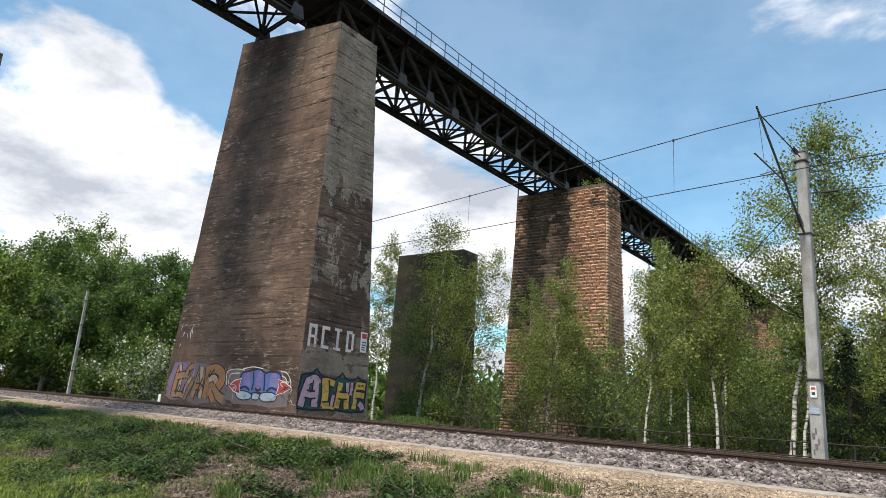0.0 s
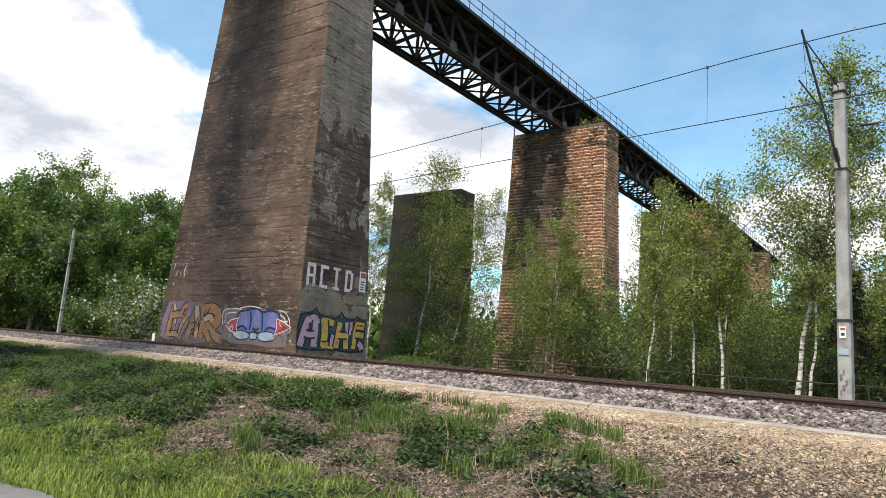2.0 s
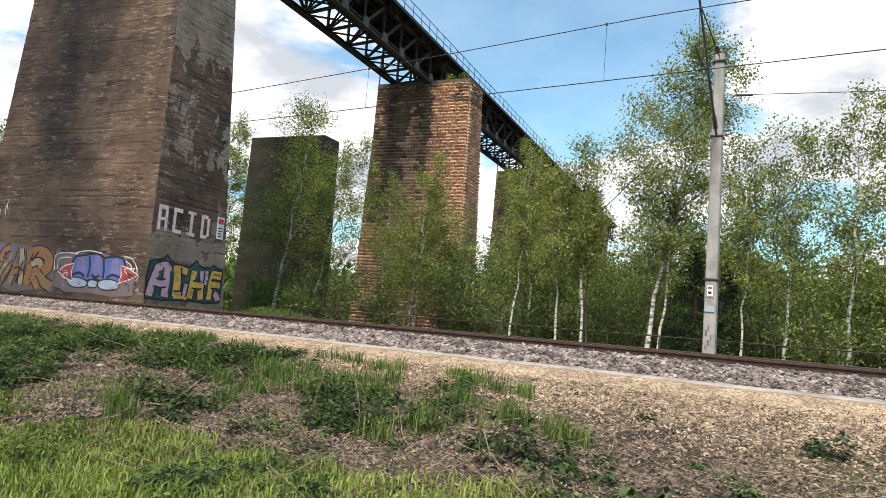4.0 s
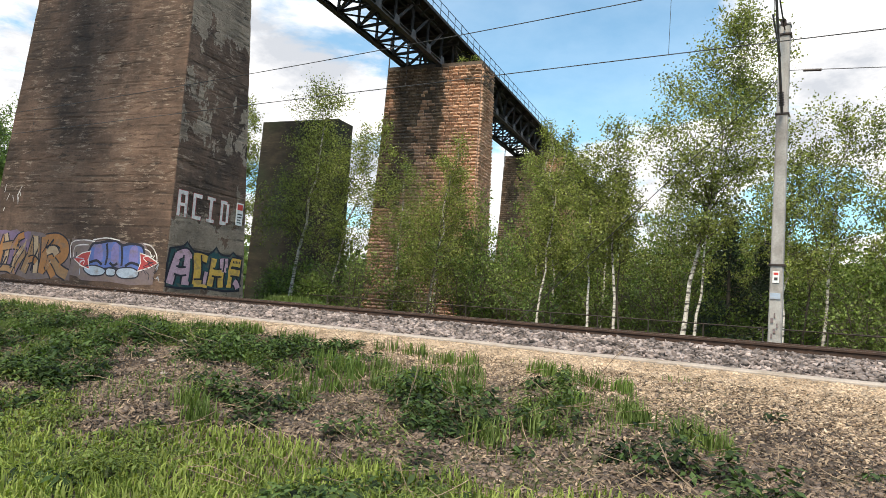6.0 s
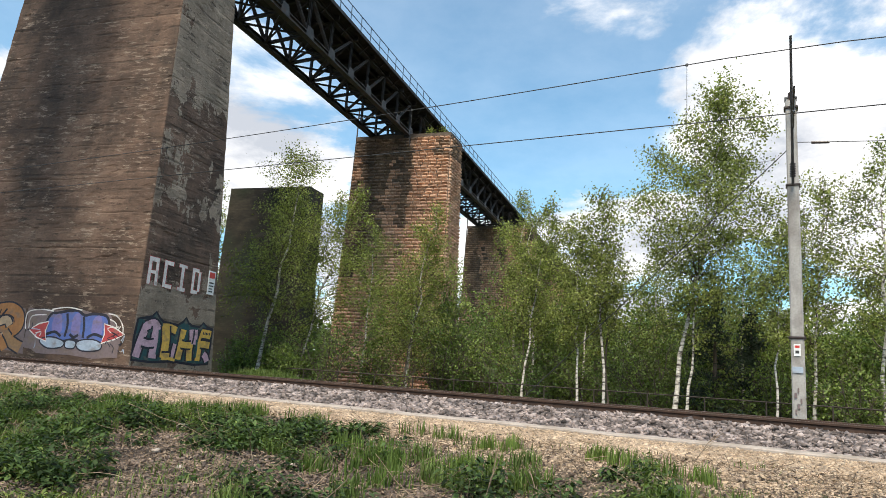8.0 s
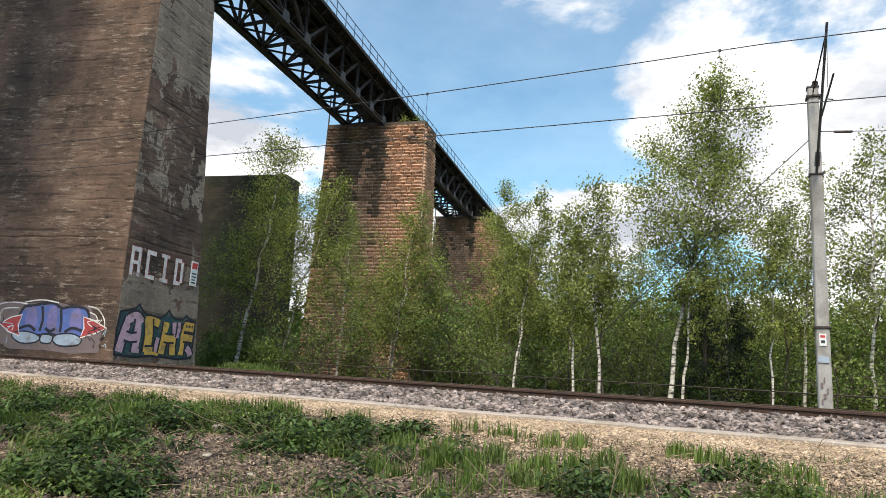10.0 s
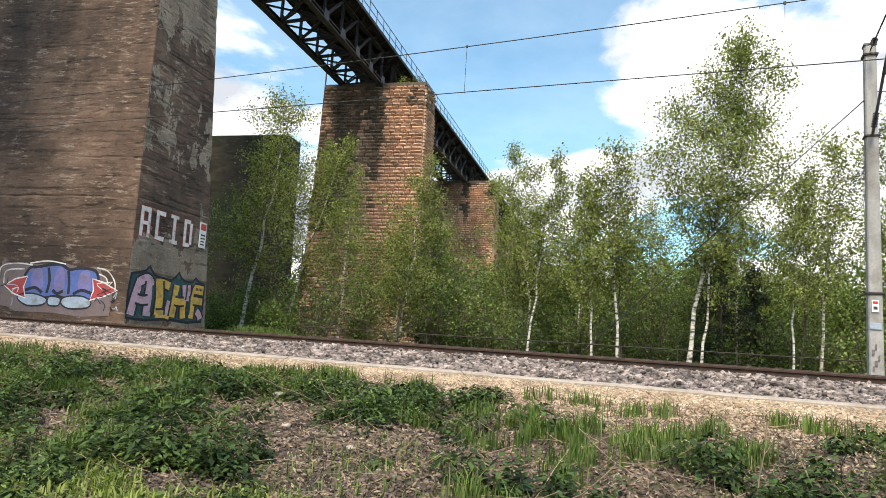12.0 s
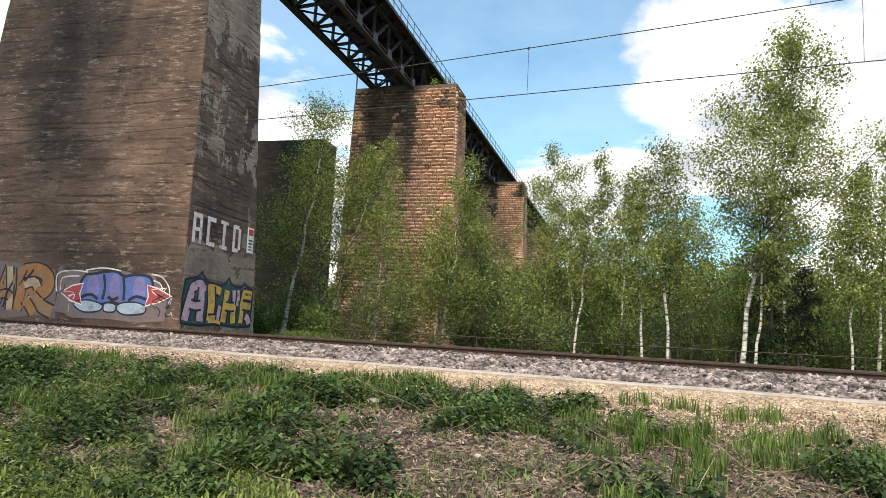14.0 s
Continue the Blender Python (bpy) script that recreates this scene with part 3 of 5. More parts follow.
def build_kerb():
    xs = np.arange(-100, 30.1, 0.5)
    V, F = [], []
    for k, x in enumerate(xs):
        w = 0.003 * math.sin(x * 1.9) + 0.003 * math.sin(x * 5.3)
        V += [(x, -2.1 + w, -0.6), (x, -2.1 + w, -0.385 + w), (x, -2.085 + w, -0.368 + w), (x, -1.9 + w, -0.353 + w), (x, -1.885, -0.36), (x, -1.885, -0.6)]
        if k:
            a, b = 6 * k - 6, 6 * k
            F += [(a + i, b + i, b + i + 1, a + i + 1) for i in range(5)]
    thing("kerb", "long pale concrete edging strip beside the ballast", "kerb", kind="structure", me=mesh_of("kerb", V, F, M["kerb"]))


build_kerb()


# ---- piers ----
def pier_axes(psi):
    return Vector((math.cos(psi), math.sin(psi), 0)), Vector((-math.sin(psi), math.cos(psi), 0))


def pier_point(q, u, v, z, lift=0.0):
    """u, v in -1..1 across and along the bridge; q: centre, half sizes at the top, batters, top height, turn."""
    cx, cy, hx, hy, bx, by, top, psi = q
    e, f = pier_axes(psi)
    return Vector((cx, cy, z)) + e * u * (hx + (top - z) * bx) + f * v * (hy + (top - z) * by)


def relief(u, z, seed):
    """Depth in metres of board marks, lift joints and spalls at u metres along a face and z up."""
    row = math.floor(z / 0.34 + 0.35 * noise.noise((u * 0.2, z * 0.1, seed)))
    d = 0.01 + 0.009 * noise.noise((row * 7.31, u * 0.3, seed))
    joint = abs((z + 0.05 * noise.noise((u * 0.7, 0.0, seed))) % 1.36 - 0.68) / 0.68
    d += 0.035 * max(0.0, joint - 0.94) / 0.06 * max(0.0, 0.6 + noise.noise((u * 0.6, row * 1.7, seed)))
    sp = noise.noise((u * 0.9, z * 2.4, seed + 9)) + 0.6 * noise.noise((u * 2.6, z * 6.0, seed + 2))
    d += 0.018 * min(0.2, max(0.0, sp - 0.35)) / 0.2
    ledge = noise.noise((u * 1.5, z * 4.6, seed + 5)) + 0.5 * noise.noise((u * 3.4, z * 9.0, seed + 6))
    return d + 0.016 * min(1.0, max(0.0, ledge - 0.42) / 0.05)


def concrete_face(name, q, side, top_of, material, nu, nz, z0, seed, depth=1.0):
    V, F = [], []
    e, f = pier_axes(q[7])
    n = {"front": -f, "back": f, "right": e, "left": -e}[side]
    width = q[2] * 2 if side in ("front", "back") else q[3] * 2
    for i in range(nz + 1):
        for j in range(nu + 1):
            s = -1 + 2 * j / nu
            u, v = {"front": (s, -1), "back": (-s, 1), "right": (1, s), "left": (-1, -s)}[side]
            top = top_of(u)
            z = z0 + (top - z0) * i / nz
            p = pier_point(q, u, v, z)
            d = relief(s * width * 0.6, z, seed) * depth * min(1.0, max(0.12, (z - 2.0) / 1.2))
            if j in (0, nu):
                d = 0.0 if depth < 0.01 else 0.012 + 0.03 * max(0, noise.noise((0, z * 1.7, 3.3)))
                p += (pier_point(q, 0, 0, z) - p).normalized() * d
            else:
                p -= n * d
            V.append(p)
    w = nu + 1
    F = [(i * w + j, i * w + j + 1, (i + 1) * w + j + 1, (i + 1) * w + j) for i in range(nz) for j in range(nu)]
    return mesh_of(name, V, F, material)


Q1 = (-30.51, 5.07, 4.08, 1.40, 0.047, 0.046, 19.44, 0.1563)


def concrete_pier(q, slope, label, materials, dense, z0=-0.8, seed=1.0):
    pier = thing("bridge_pier", label, "bridge pier", "piers of the viaduct")
    top_of = lambda u: q[6] + slope * (1 - u) / 2
    nz = 380 if dense else 30
    for side, nu, mat in (("front", 70 if dense else 10, materials[0]), ("right", 34 if dense else 5, materials[1]), ("back", 6, materials[0]), ("left", 4, materials[0])):
        part("face", concrete_face("pier_face", q, side, top_of, mat, nu, nz, z0, seed + 3.1 * len(side)), pier)
    ring = [pier_point(q, u, v, top_of(u)) for u, v in ((-1, -1), (1, -1), (1, 1), (-1, 1))]
    c = sum(ring, Vector()) / 4
    ring = [c + (p - c) * 0.997 for p in ring]
    low = [p - Vector((0, 0, 0.35)) for p in ring]
    part("top_slab", mesh_of("top_slab", low + ring, [(0, 3, 2, 1), (4, 5, 6, 7), (0, 1, 5, 4), (1, 2, 6, 5), (2, 3, 7, 6), (3, 0, 4, 7)], materials[0]), pier)
    return pier


pier_1 = concrete_pier(Q1, 1.05, "tall brown board-marked concrete pier with graffiti round its foot", (M["concrete"], M["grey_concrete"]), True)
Q3 = (-34.59, 20.38, 2.95, 0.88, 0.012, 0.012, 11.52, 0.1353)
concrete_pier(Q3, 0.0, "shorter dark concrete pier carrying nothing, among birches", (M["dark_concrete"], M["dark_concrete"]), False, seed=20)
Q3W = (-29.3, -10.45, 2.95, 0.88, 0.012, 0.012, 11.52, 0.1353)
concrete_pier(Q3W, 0.0, "shorter brown concrete pier standing alone beyond the path", (M["concrete"], M["concrete"]), False, z0=-1.9, seed=30)

Q2 = (-34.45, 36.27, 4.363, 1.444, 0.027, 0.03, 20.37, 0.1353)
Q4 = (-39.03, 69.86, 4.363, 1.444, 0.027, 0.03, 20.37, 0.1353)
Q5 = (axis_x(103.4, 0.19), 103.4, 4.363, 1.444, 0.027, 0.03, 20.37, 0.1353)


def stone_shape(rng):
    """A unit rock-faced block, 1 wide, 1 high, its back at 0 and its face bulging to about 0.1 along -y."""
    c = 0.03
    outer = [(-0.5 + c, 0.06, -0.5 + c), (0.5 - c, 0.06, -0.5 + c), (0.5 - c, 0.06, 0.5 - c), (-0.5 + c, 0.06, 0.5 - c)]
    rim = [(x, -0.02, z) for x, _, z in outer]
    inner = [(x * rng.uniform(0.6, 0.9), -rng.uniform(0.09, 0.19), z * rng.uniform(0.3, 0.6) + 0.12) for x, _, z in outer]
    V = outer + rim + inner
    F = [(i, (i + 1) % 4, 4 + (i + 1) % 4, 4 + i) for i in range(4)] + [(4 + i, 4 + (i + 1) % 4, 8 + (i + 1) % 4, 8 + i) for i in range(4)] + [(8, 9, 10), (8, 10, 11)]
    return np.array(V), F


def masonry_pier(q, label, as_parts, seed):
    pier = thing("bridge_pier", label, "bridge pier", "piers of the viaduct")
    rng = np.random.default_rng(seed)
    z0 = -0.8
    core = [pier_point(q, u, v, z) for z in (z0, q[6]) for u, v in ((-1, -1), (1, -1), (1, 1), (-1, 1))]
    part("core", mesh_of("core", core, [(0, 3, 2, 1), (4, 5, 6, 7), (0, 1, 5, 4), (1, 2, 6, 5), (2, 3, 7, 6), (3, 0, 4, 7)], M["mortar"]), pier)
    shapes = [stone_shape(rng) for _ in range(8)]
    # orange and darker copies of the same blocks; the darker also stand for shade
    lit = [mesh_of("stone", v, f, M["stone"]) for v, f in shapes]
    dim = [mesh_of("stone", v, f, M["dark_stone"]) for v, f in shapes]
    rest = {0: ([], [], 0), 1: ([], [], 0)}
    e, f = pier_axes(q[7])
    courses = int((q[6] - z0) / 0.285)
    h = (q[6] - z0) / courses
    made = 0
    for side, n, w in (("front", -f, e), ("right", e, f)):
        for c in range(courses):
            z = z0 + (c + 0.5) * h
            if side == "front":
                a, b = pier_point(q, -1, -1, z), pier_point(q, 1, -1, z)
            else:
                a, b = pier_point(q, 1, -1, z), pier_point(q, 1, 1, z)
            length, s = (b - a).length, 0.0
            cuts = [0.0]
            while cuts[-1] < length - 0.45:
                cuts.append(cuts[-1] + rng.uniform(0.32, 0.74))
            cuts[-1] = length
            for k in range(len(cuts) - 1):
                mid = a + (b - a) * ((cuts[k] + cuts[k + 1]) / 2 / length)
                wide = cuts[k + 1] - cuts[k] - 0.02
                basis = Matrix((w * wide, -n, Vector((0, 0, h - 0.03)))).transposed().to_4x4()
                basis.translation = mid + n * 0.005
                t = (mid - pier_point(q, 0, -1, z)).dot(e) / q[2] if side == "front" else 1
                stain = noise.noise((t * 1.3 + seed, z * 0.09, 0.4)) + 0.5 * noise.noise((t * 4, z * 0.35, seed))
                # soot noise and streak, darker top, plus deck shade painted onto the left side
                soot_shade = 0.9 * stain + (0.3 if z > q[6] - 1.7 else 0) + 0.45 * max(0.0, min(1.0, (-0.25 - t) / 0.4)) * (1 if z > 8 else 0.4) + (0.5 if 0.02 < t - 0.1 * noise.noise((z * 0.6, 3.0, seed)) < 0.24 and z > 12.5 else 0)
                darkened = int(soot_shade + rng.uniform(-0.12, 0.12) > 0.4)
                i = int(rng.integers(8))
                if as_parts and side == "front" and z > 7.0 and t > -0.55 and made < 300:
                    ob = part("stone", (dim if darkened else lit)[i], pier)
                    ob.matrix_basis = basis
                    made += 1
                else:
                    V, F, base = rest[darkened]
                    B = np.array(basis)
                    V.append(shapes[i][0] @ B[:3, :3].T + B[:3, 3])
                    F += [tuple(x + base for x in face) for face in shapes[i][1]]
                    rest[darkened] = (V, F, base + 12)
    for darkened, (V, F, base) in rest.items():
        part("masonry", mesh_of("masonry", np.concatenate(V).tolist(), F, M["dark_stone"] if darkened else M["stone"]), pier)["kind"] = "stuff"
    slab = [pier_point(q, u * 1.015, v * 1.05, z) for z in (q[6] - 0.02, q[6] + 0.28) for u, v in ((-1, -1), (1, -1), (1, 1), (-1, 1))]
    part("cap", mesh_of("cap", slab, [(0, 3, 2, 1), (4, 5, 6, 7), (0, 1, 5, 4), (1, 2, 6, 5), (2, 3, 7, 6), (3, 0, 4, 7)], M["mortar"]), pier, "weathered dark coping slab")
    return pier


# ---- the truss bridge ----
OFF_FAR, OFF_NEAR, Z_LOW, Z_TOP, Z_DECK = -2.78, 0.65, 20.75, 23.45, 23.75


def node(y, off, z):
    return Vector((axis_x(y, off), y, z))


def truss_span(y0, y1, panels, label):
    span = thing("truss_span", label, "truss bridge", "spans of the viaduct")
    ys = [y0 + (y1 - y0) * i / panels for i in range(panels + 1)]
    half = panels // 2
    # far truss in the shade-dark steel, lower near members in the lighter grey
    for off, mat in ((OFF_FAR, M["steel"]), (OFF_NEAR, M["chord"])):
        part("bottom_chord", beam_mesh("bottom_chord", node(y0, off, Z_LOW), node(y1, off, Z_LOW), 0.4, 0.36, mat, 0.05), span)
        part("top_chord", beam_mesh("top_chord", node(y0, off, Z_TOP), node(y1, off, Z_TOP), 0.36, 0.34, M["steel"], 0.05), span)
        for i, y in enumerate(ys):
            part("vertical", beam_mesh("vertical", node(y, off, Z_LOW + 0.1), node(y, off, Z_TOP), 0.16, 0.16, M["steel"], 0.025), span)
            k = 0.3
            plate = [node(y - k * 1.6, off + 0.215, Z_LOW - 0.15), node(y + k * 1.6, off + 0.215, Z_LOW - 0.15), node(y + k, off + 0.215, Z_LOW + 0.55), node(y - k, off + 0.215, Z_LOW + 0.55)]
            inner = [p + Vector((-0.02, 0, 0)) for p in plate]
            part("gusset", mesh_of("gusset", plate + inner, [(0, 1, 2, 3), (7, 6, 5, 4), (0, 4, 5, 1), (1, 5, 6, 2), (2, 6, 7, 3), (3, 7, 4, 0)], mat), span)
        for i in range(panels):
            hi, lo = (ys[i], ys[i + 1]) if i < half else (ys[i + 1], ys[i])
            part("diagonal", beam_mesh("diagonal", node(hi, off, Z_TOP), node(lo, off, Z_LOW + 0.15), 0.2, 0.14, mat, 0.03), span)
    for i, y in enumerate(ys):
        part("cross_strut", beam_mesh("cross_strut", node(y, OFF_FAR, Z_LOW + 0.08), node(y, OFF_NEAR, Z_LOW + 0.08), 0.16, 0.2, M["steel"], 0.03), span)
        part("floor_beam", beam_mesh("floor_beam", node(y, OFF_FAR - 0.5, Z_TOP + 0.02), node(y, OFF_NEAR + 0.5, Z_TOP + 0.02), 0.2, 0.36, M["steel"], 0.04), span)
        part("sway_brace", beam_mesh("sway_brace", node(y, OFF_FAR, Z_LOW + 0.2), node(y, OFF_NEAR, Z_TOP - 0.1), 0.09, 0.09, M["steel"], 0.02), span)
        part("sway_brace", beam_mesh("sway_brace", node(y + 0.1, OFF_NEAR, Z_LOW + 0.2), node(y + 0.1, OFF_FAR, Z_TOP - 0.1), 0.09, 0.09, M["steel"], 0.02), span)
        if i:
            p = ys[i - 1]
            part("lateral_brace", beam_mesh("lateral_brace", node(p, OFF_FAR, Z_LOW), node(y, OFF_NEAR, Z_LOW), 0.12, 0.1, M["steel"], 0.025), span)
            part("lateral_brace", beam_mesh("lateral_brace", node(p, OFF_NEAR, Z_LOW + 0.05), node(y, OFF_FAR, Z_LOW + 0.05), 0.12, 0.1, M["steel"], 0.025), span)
    for off in (-2.0, -0.1):
        part("stringer", beam_mesh("stringer", node(y0, off, Z_TOP + 0.05), node(y1, off, Z_TOP + 0.05), 0.18, 0.4, M["steel"], 0.04), span)
    for y in (y0, y1):
        for off in (OFF_FAR, OFF_NEAR):
            me = bevel_box("bearing", (0.6, 0.5, 0.24), M["steel"], 0.03)
            part("bearing", me, span).location = node(y, off, Z_LOW - 0.29)
    return span


SPANS = ((-24.6, 3.55), (6.6, 35.0), (37.55, 68.3), (71.4, 101.9), (104.9, 135.0))
for a, b in SPANS:
    truss_span(a, b, 10, "dark riveted steel deck truss with crossed bracing")

Y_END0, Y_END1 = -30.0, 136.0


def build_deck():
    deck = thing("bridge_deck", "sooty timber bridge deck with a blue-painted handrail", "bridge deck")
    rng = np.random.default_rng(8)
    V, F = [], []
    y = Y_END0
    while y < Y_END1:
        w = rng.uniform(0.2, 0.26)
        pieces = [(-3.72, 1.44)]
        if rng.random() < 0.55:
            g = rng.uniform(-3.0, 0.9)
            pieces = [(-3.72, g), (g + rng.uniform(0.05, 0.14), 1.44)]
        for o0, o1 in pieces:
            b = len(V)
            for z in (Z_DECK - 0.05, Z_DECK + 0.06):
                V += [node(y, o0, z), node(y + w, o0, z), node(y + w, o1, z), node(y, o1, z)]
            F += [tuple(b + i for i in q) for q in ((0, 3, 2, 1), (4, 5, 6, 7), (0, 1, 5, 4), (1, 2, 6, 5), (2, 3, 7, 6), (3, 0, 4, 7))]
        y += w + 0.006
    part("planking", mesh_of("planking", V, F, M["timber"]), deck)["kind"] = "stuff"
    for off in (-3.74, 1.46):
        part("edge_beam", beam_mesh("edge_beam", node(Y_END0, off, Z_DECK), node(Y_END1, off, Z_DECK), 0.08, 0.26, M["steel"], 0), deck)
        rail = part("handrail", None, deck, "slim blue-grey steel handrail")
        post = bevel_box("post", (0.05, 0.05, 1.18), M["rail_blue"], 0.008)
        y = Y_END0 + 0.7
        while y < Y_END1:
            part("post", post, rail).location = node(y, off, Z_DECK + 0.62)
            y += 1.55
        for z in (0.62, 1.24):
            part("bar", beam_mesh("bar", node(Y_END0, off, Z_DECK + z), node(Y_END1, off, Z_DECK + z), 0.05, 0.05, M["rail_blue"], 0), rail)
    for y in np.arange(Y_END0 + 1, Y_END1, 2.84):
        for off, s in ((1.1, 1), (-3.4, -1)):
            part("bracket", beam_mesh("bracket", node(y, off - s * 0.5, Z_TOP - 0.35), node(y, off + s * 0.3, Z_DECK - 0.08), 0.07, 0.09, M["steel"], 0), deck)
    return deck


build_deck()


def drain_pipe(q, label):
    p = pier_point(q, -1.03, -0.9, q[6])
    pipe = thing("drain_pipe", label, "drain pipe", "drain pipes at the piers", me=tubes("drain_pipe", [[((p.x, p.y, 23.5), 0.06), ((p.x, p.y, 21), 0.06), ((p.x - 0.1, p.y - 0.05, 14), 0.06)]], M["chord"], 8))
    return pipe


drain_pipe(Q2, "grey drain pipe down the edge of a stone pier")
drain_pipe(Q4, "grey drain pipe down the edge of a stone pier")


# ---- overhead line ----
MX, MY = -4.88, 3.51


def build_mast(x, y, top, label, marks, slim=1.0):
    mast = thing("catenary_mast", label, "catenary mast", "masts of the overhead line")
    z0 = -0.6
    V = []
    for z, w, d in ((z0, 0.135 * slim, 0.14 * slim), (top, 0.11 * slim, 0.105 * slim)):
        c = 0.025
        V += [(x + a, y + b, z) for a, b in ((-w + c, -d), (w - c, -d), (w, -d + c), (w, d - c), (w - c, d), (-w + c, d), (-w, d - c), (-w, -d + c))]
    F = [(i, (i + 1) % 8, 8 + (i + 1) % 8, 8 + i) for i in range(8)] + [tuple(range(8, 16))]
    part("shaft", mesh_of("shaft", V, F, M["mast"]), mast, "pale grey tapered concrete shaft")
    part("top_cap", bevel_box("top_cap", (0.25, 0.24, 0.05), M["tube"], 0.01), mast).location = (x, y, top + 0.02)
    for z in (4.95, 6.75, 1.62):
        part("clamp", bevel_box("clamp", (0.33 if z < 2 else 0.29, 0.32 if z < 2 else 0.28, 0.05), M["insulator"], 0.01), mast).location = (x, y, z)
    arm = part("cantilever", tubes("cantilever", [[((x, y - 0.14, 4.95), 0.03), ((x, 0.75, 7.12), 0.024)]], M["tube"], 8), mast, "slanting galvanised steel tube")
    part("stay", tubes("stay", [[((x, y - 0.12, 6.85), 0.016), ((x, 0.95, 7.0), 0.014)]], M["wire"], 6), arm)
    part("steady_arm", tubes("steady_arm", [[((x + 0.02, 2.3, 5.85), 0.02), ((x + 0.03, 0.45, 5.95), 0.018)], [((x + 0.02, 1.5, 5.9), 0.012), ((x + 0.03, 0.7, 5.56), 0.012)]], M["tube"], 6), arm)
    part("hanger", tubes("hanger", [[((x, 0.8, 7.1), 0.005), ((x, 1.05, 5.95), 0.005)]], M["wire"], 4), arm)
    d = Vector((0, 0.75 - y + 0.14, 2.3)).normalized()
    for base, n, step in ((Vector((x, y - 0.14, 4.95)) + d * 0.18, 6, 0.06), (Vector((x, y - 0.35, 6.87)), 4, 0.05)):
        ring = []
        for k in range(n):
            p = base + (d if n == 6 else Vector((0, -1, 0.05))) * k * step
            q = p + (d if n == 6 else Vector((0, -1, 0.05))) * step * 0.45
            ring.append([(tuple(p), 0.03), (tuple(q), 0.062)])
        part("insulator", tubes("insulator", ring, M["insulator"], 10), arm, "ribbed brown insulator")
    if marks:
        f = y - 0.16
        part("sticker", bevel_box("sticker", (0.13, 0.006, 0.25), M["white"], 0.002), mast, "white sticker with red and black print").location = (x - 0.01, f + 0.012, 1.36)
        part("print", bevel_box("print", (0.09, 0.004, 0.05), M["red"], 0.001), mast).location = (x - 0.01, f + 0.006, 1.43)
        part("print", bevel_box("print", (0.07, 0.004, 0.06), M["black"], 0.001), mast).location = (x - 0.01, f + 0.006, 1.32)
        part("notice", bevel_box("notice", (0.2, 0.006, 0.13), P["pale"], 0.002), mast, "torn pale blue and white notice").location = (x - 0.01, f + 0.008, 0.95)
        for k in range(5):
            part("scrawl", bevel_box("scrawl", (0.03 + 0.02 * (k % 2), 0.004, 0.1), P["haze"], 0.001), mast, "faded scrawl").location = (x - 0.06 + 0.05 * (k % 3), f + 0.003, 0.1 + 0.11 * k)
    return mast


build_mast(MX, MY, 6.96, "pale concrete catenary mast with stickers beside the track", True)
build_mast(-54.5, 3.5, 7.5, "distant pale catenary mast in front of woods", False, 0.8)


def build_wires():
    line = thing("overhead_line", "thin dark contact and carrier wires with droppers", "overhead wire")
    spans = ((-104.0, -54.5), (-54.5, MX), (MX, 45.0))

    def carrier(x):
        for a, b in spans:
            if a <= x <= b:
                m, h = (a + b) / 2, (b - a) / 2
                return 6.42 + 0.46 * ((x - m) / h) ** 2
        return 6.88

    xs = np.arange(-104, 45.1, 2.0)
    part("carrier_wire", tubes("carrier_wire", [[((x, 0.75, carrier(x)), 0.011) for x in xs]], M["wire"], 5), line)
    part("contact_wire", tubes("contact_wire", [[((x, 0.75 + 0.1 * math.sin(x * 0.06), 5.54), 0.011) for x in xs]], M["wire"], 5), line)
    for x in (-47.0, -38.5, -30.0, -21.5, -13.1, -6.75 + 0.0, 1.6, 9.5, 18.0):
        part("dropper", tubes("dropper", [[((x, 0.75, carrier(x)), 0.005), ((x, 0.75, 5.54), 0.005)]], M["wire"], 4), line)
        part("clip", bevel_box("clip", (0.05, 0.03, 0.06), M["wire"], 0.005), line).location = (x, 0.75, carrier(x))
    feeder = thing("feeder_wire", "dark wire running off the mast with two insulators", "overhead wire")
    part("cable", tubes("cable", [[((MX + 0.1, MY, 5.95), 0.009), ((-1.8, 3.5, 5.72), 0.009), ((6, 3.5, 5.6), 0.009), ((30, 3.5, 6.0), 0.009)]], M["wire"], 5), feeder)
    part("insulator", tubes("insulator", [[((-4.5, 3.5, 5.915), 0.03), ((-4.15, 3.5, 5.89), 0.03)]], M["insulator"], 8), feeder)
    guy = thing("guy_wire", "taut dark guy wire from mast to ground", "guy wire")
    part("cable", tubes("cable", [[((MX, MY, 5.88), 0.011), ((-11.4, 3.5, -0.55), 0.011)]], M["wire"], 5), guy)
    part("anchor", bevel_box("anchor", (0.4, 0.4, 0.3), M["mast"], 0.03), guy).location = (-11.5, 3.5, -0.5)


build_wires()


# ---- fence along the far side ----
def build_fence():
    fence = thing("railing", "low rusty two-bar tube railing beyond the track", "railing")
    post = tubes("post", [[((0, 0, -0.9), 0.022), ((0, 0, 0.0), 0.022)]], M["fence"], 8)
    xs = np.arange(-22.15, 12, 1.65)
    for x in np.r_[np.arange(-70.0, -38, 1.65), xs]:
        y = 9.2 if x > -36 else 5.6
        part("post", post, fence).location = (x, y, 0.27 if x > -36 else 0.25)
    for z in (0.25, -0.16):
        part("bar", tubes("bar", [[((x, 9.2, z), 0.018) for x in (-23, -10, 12)]], M["fence"], 8), fence)
        part("bar", tubes("bar", [[((x, 5.6, z), 0.02) for x in (-71, -38.4)]], M["fence"], 8), fence)


build_fence()


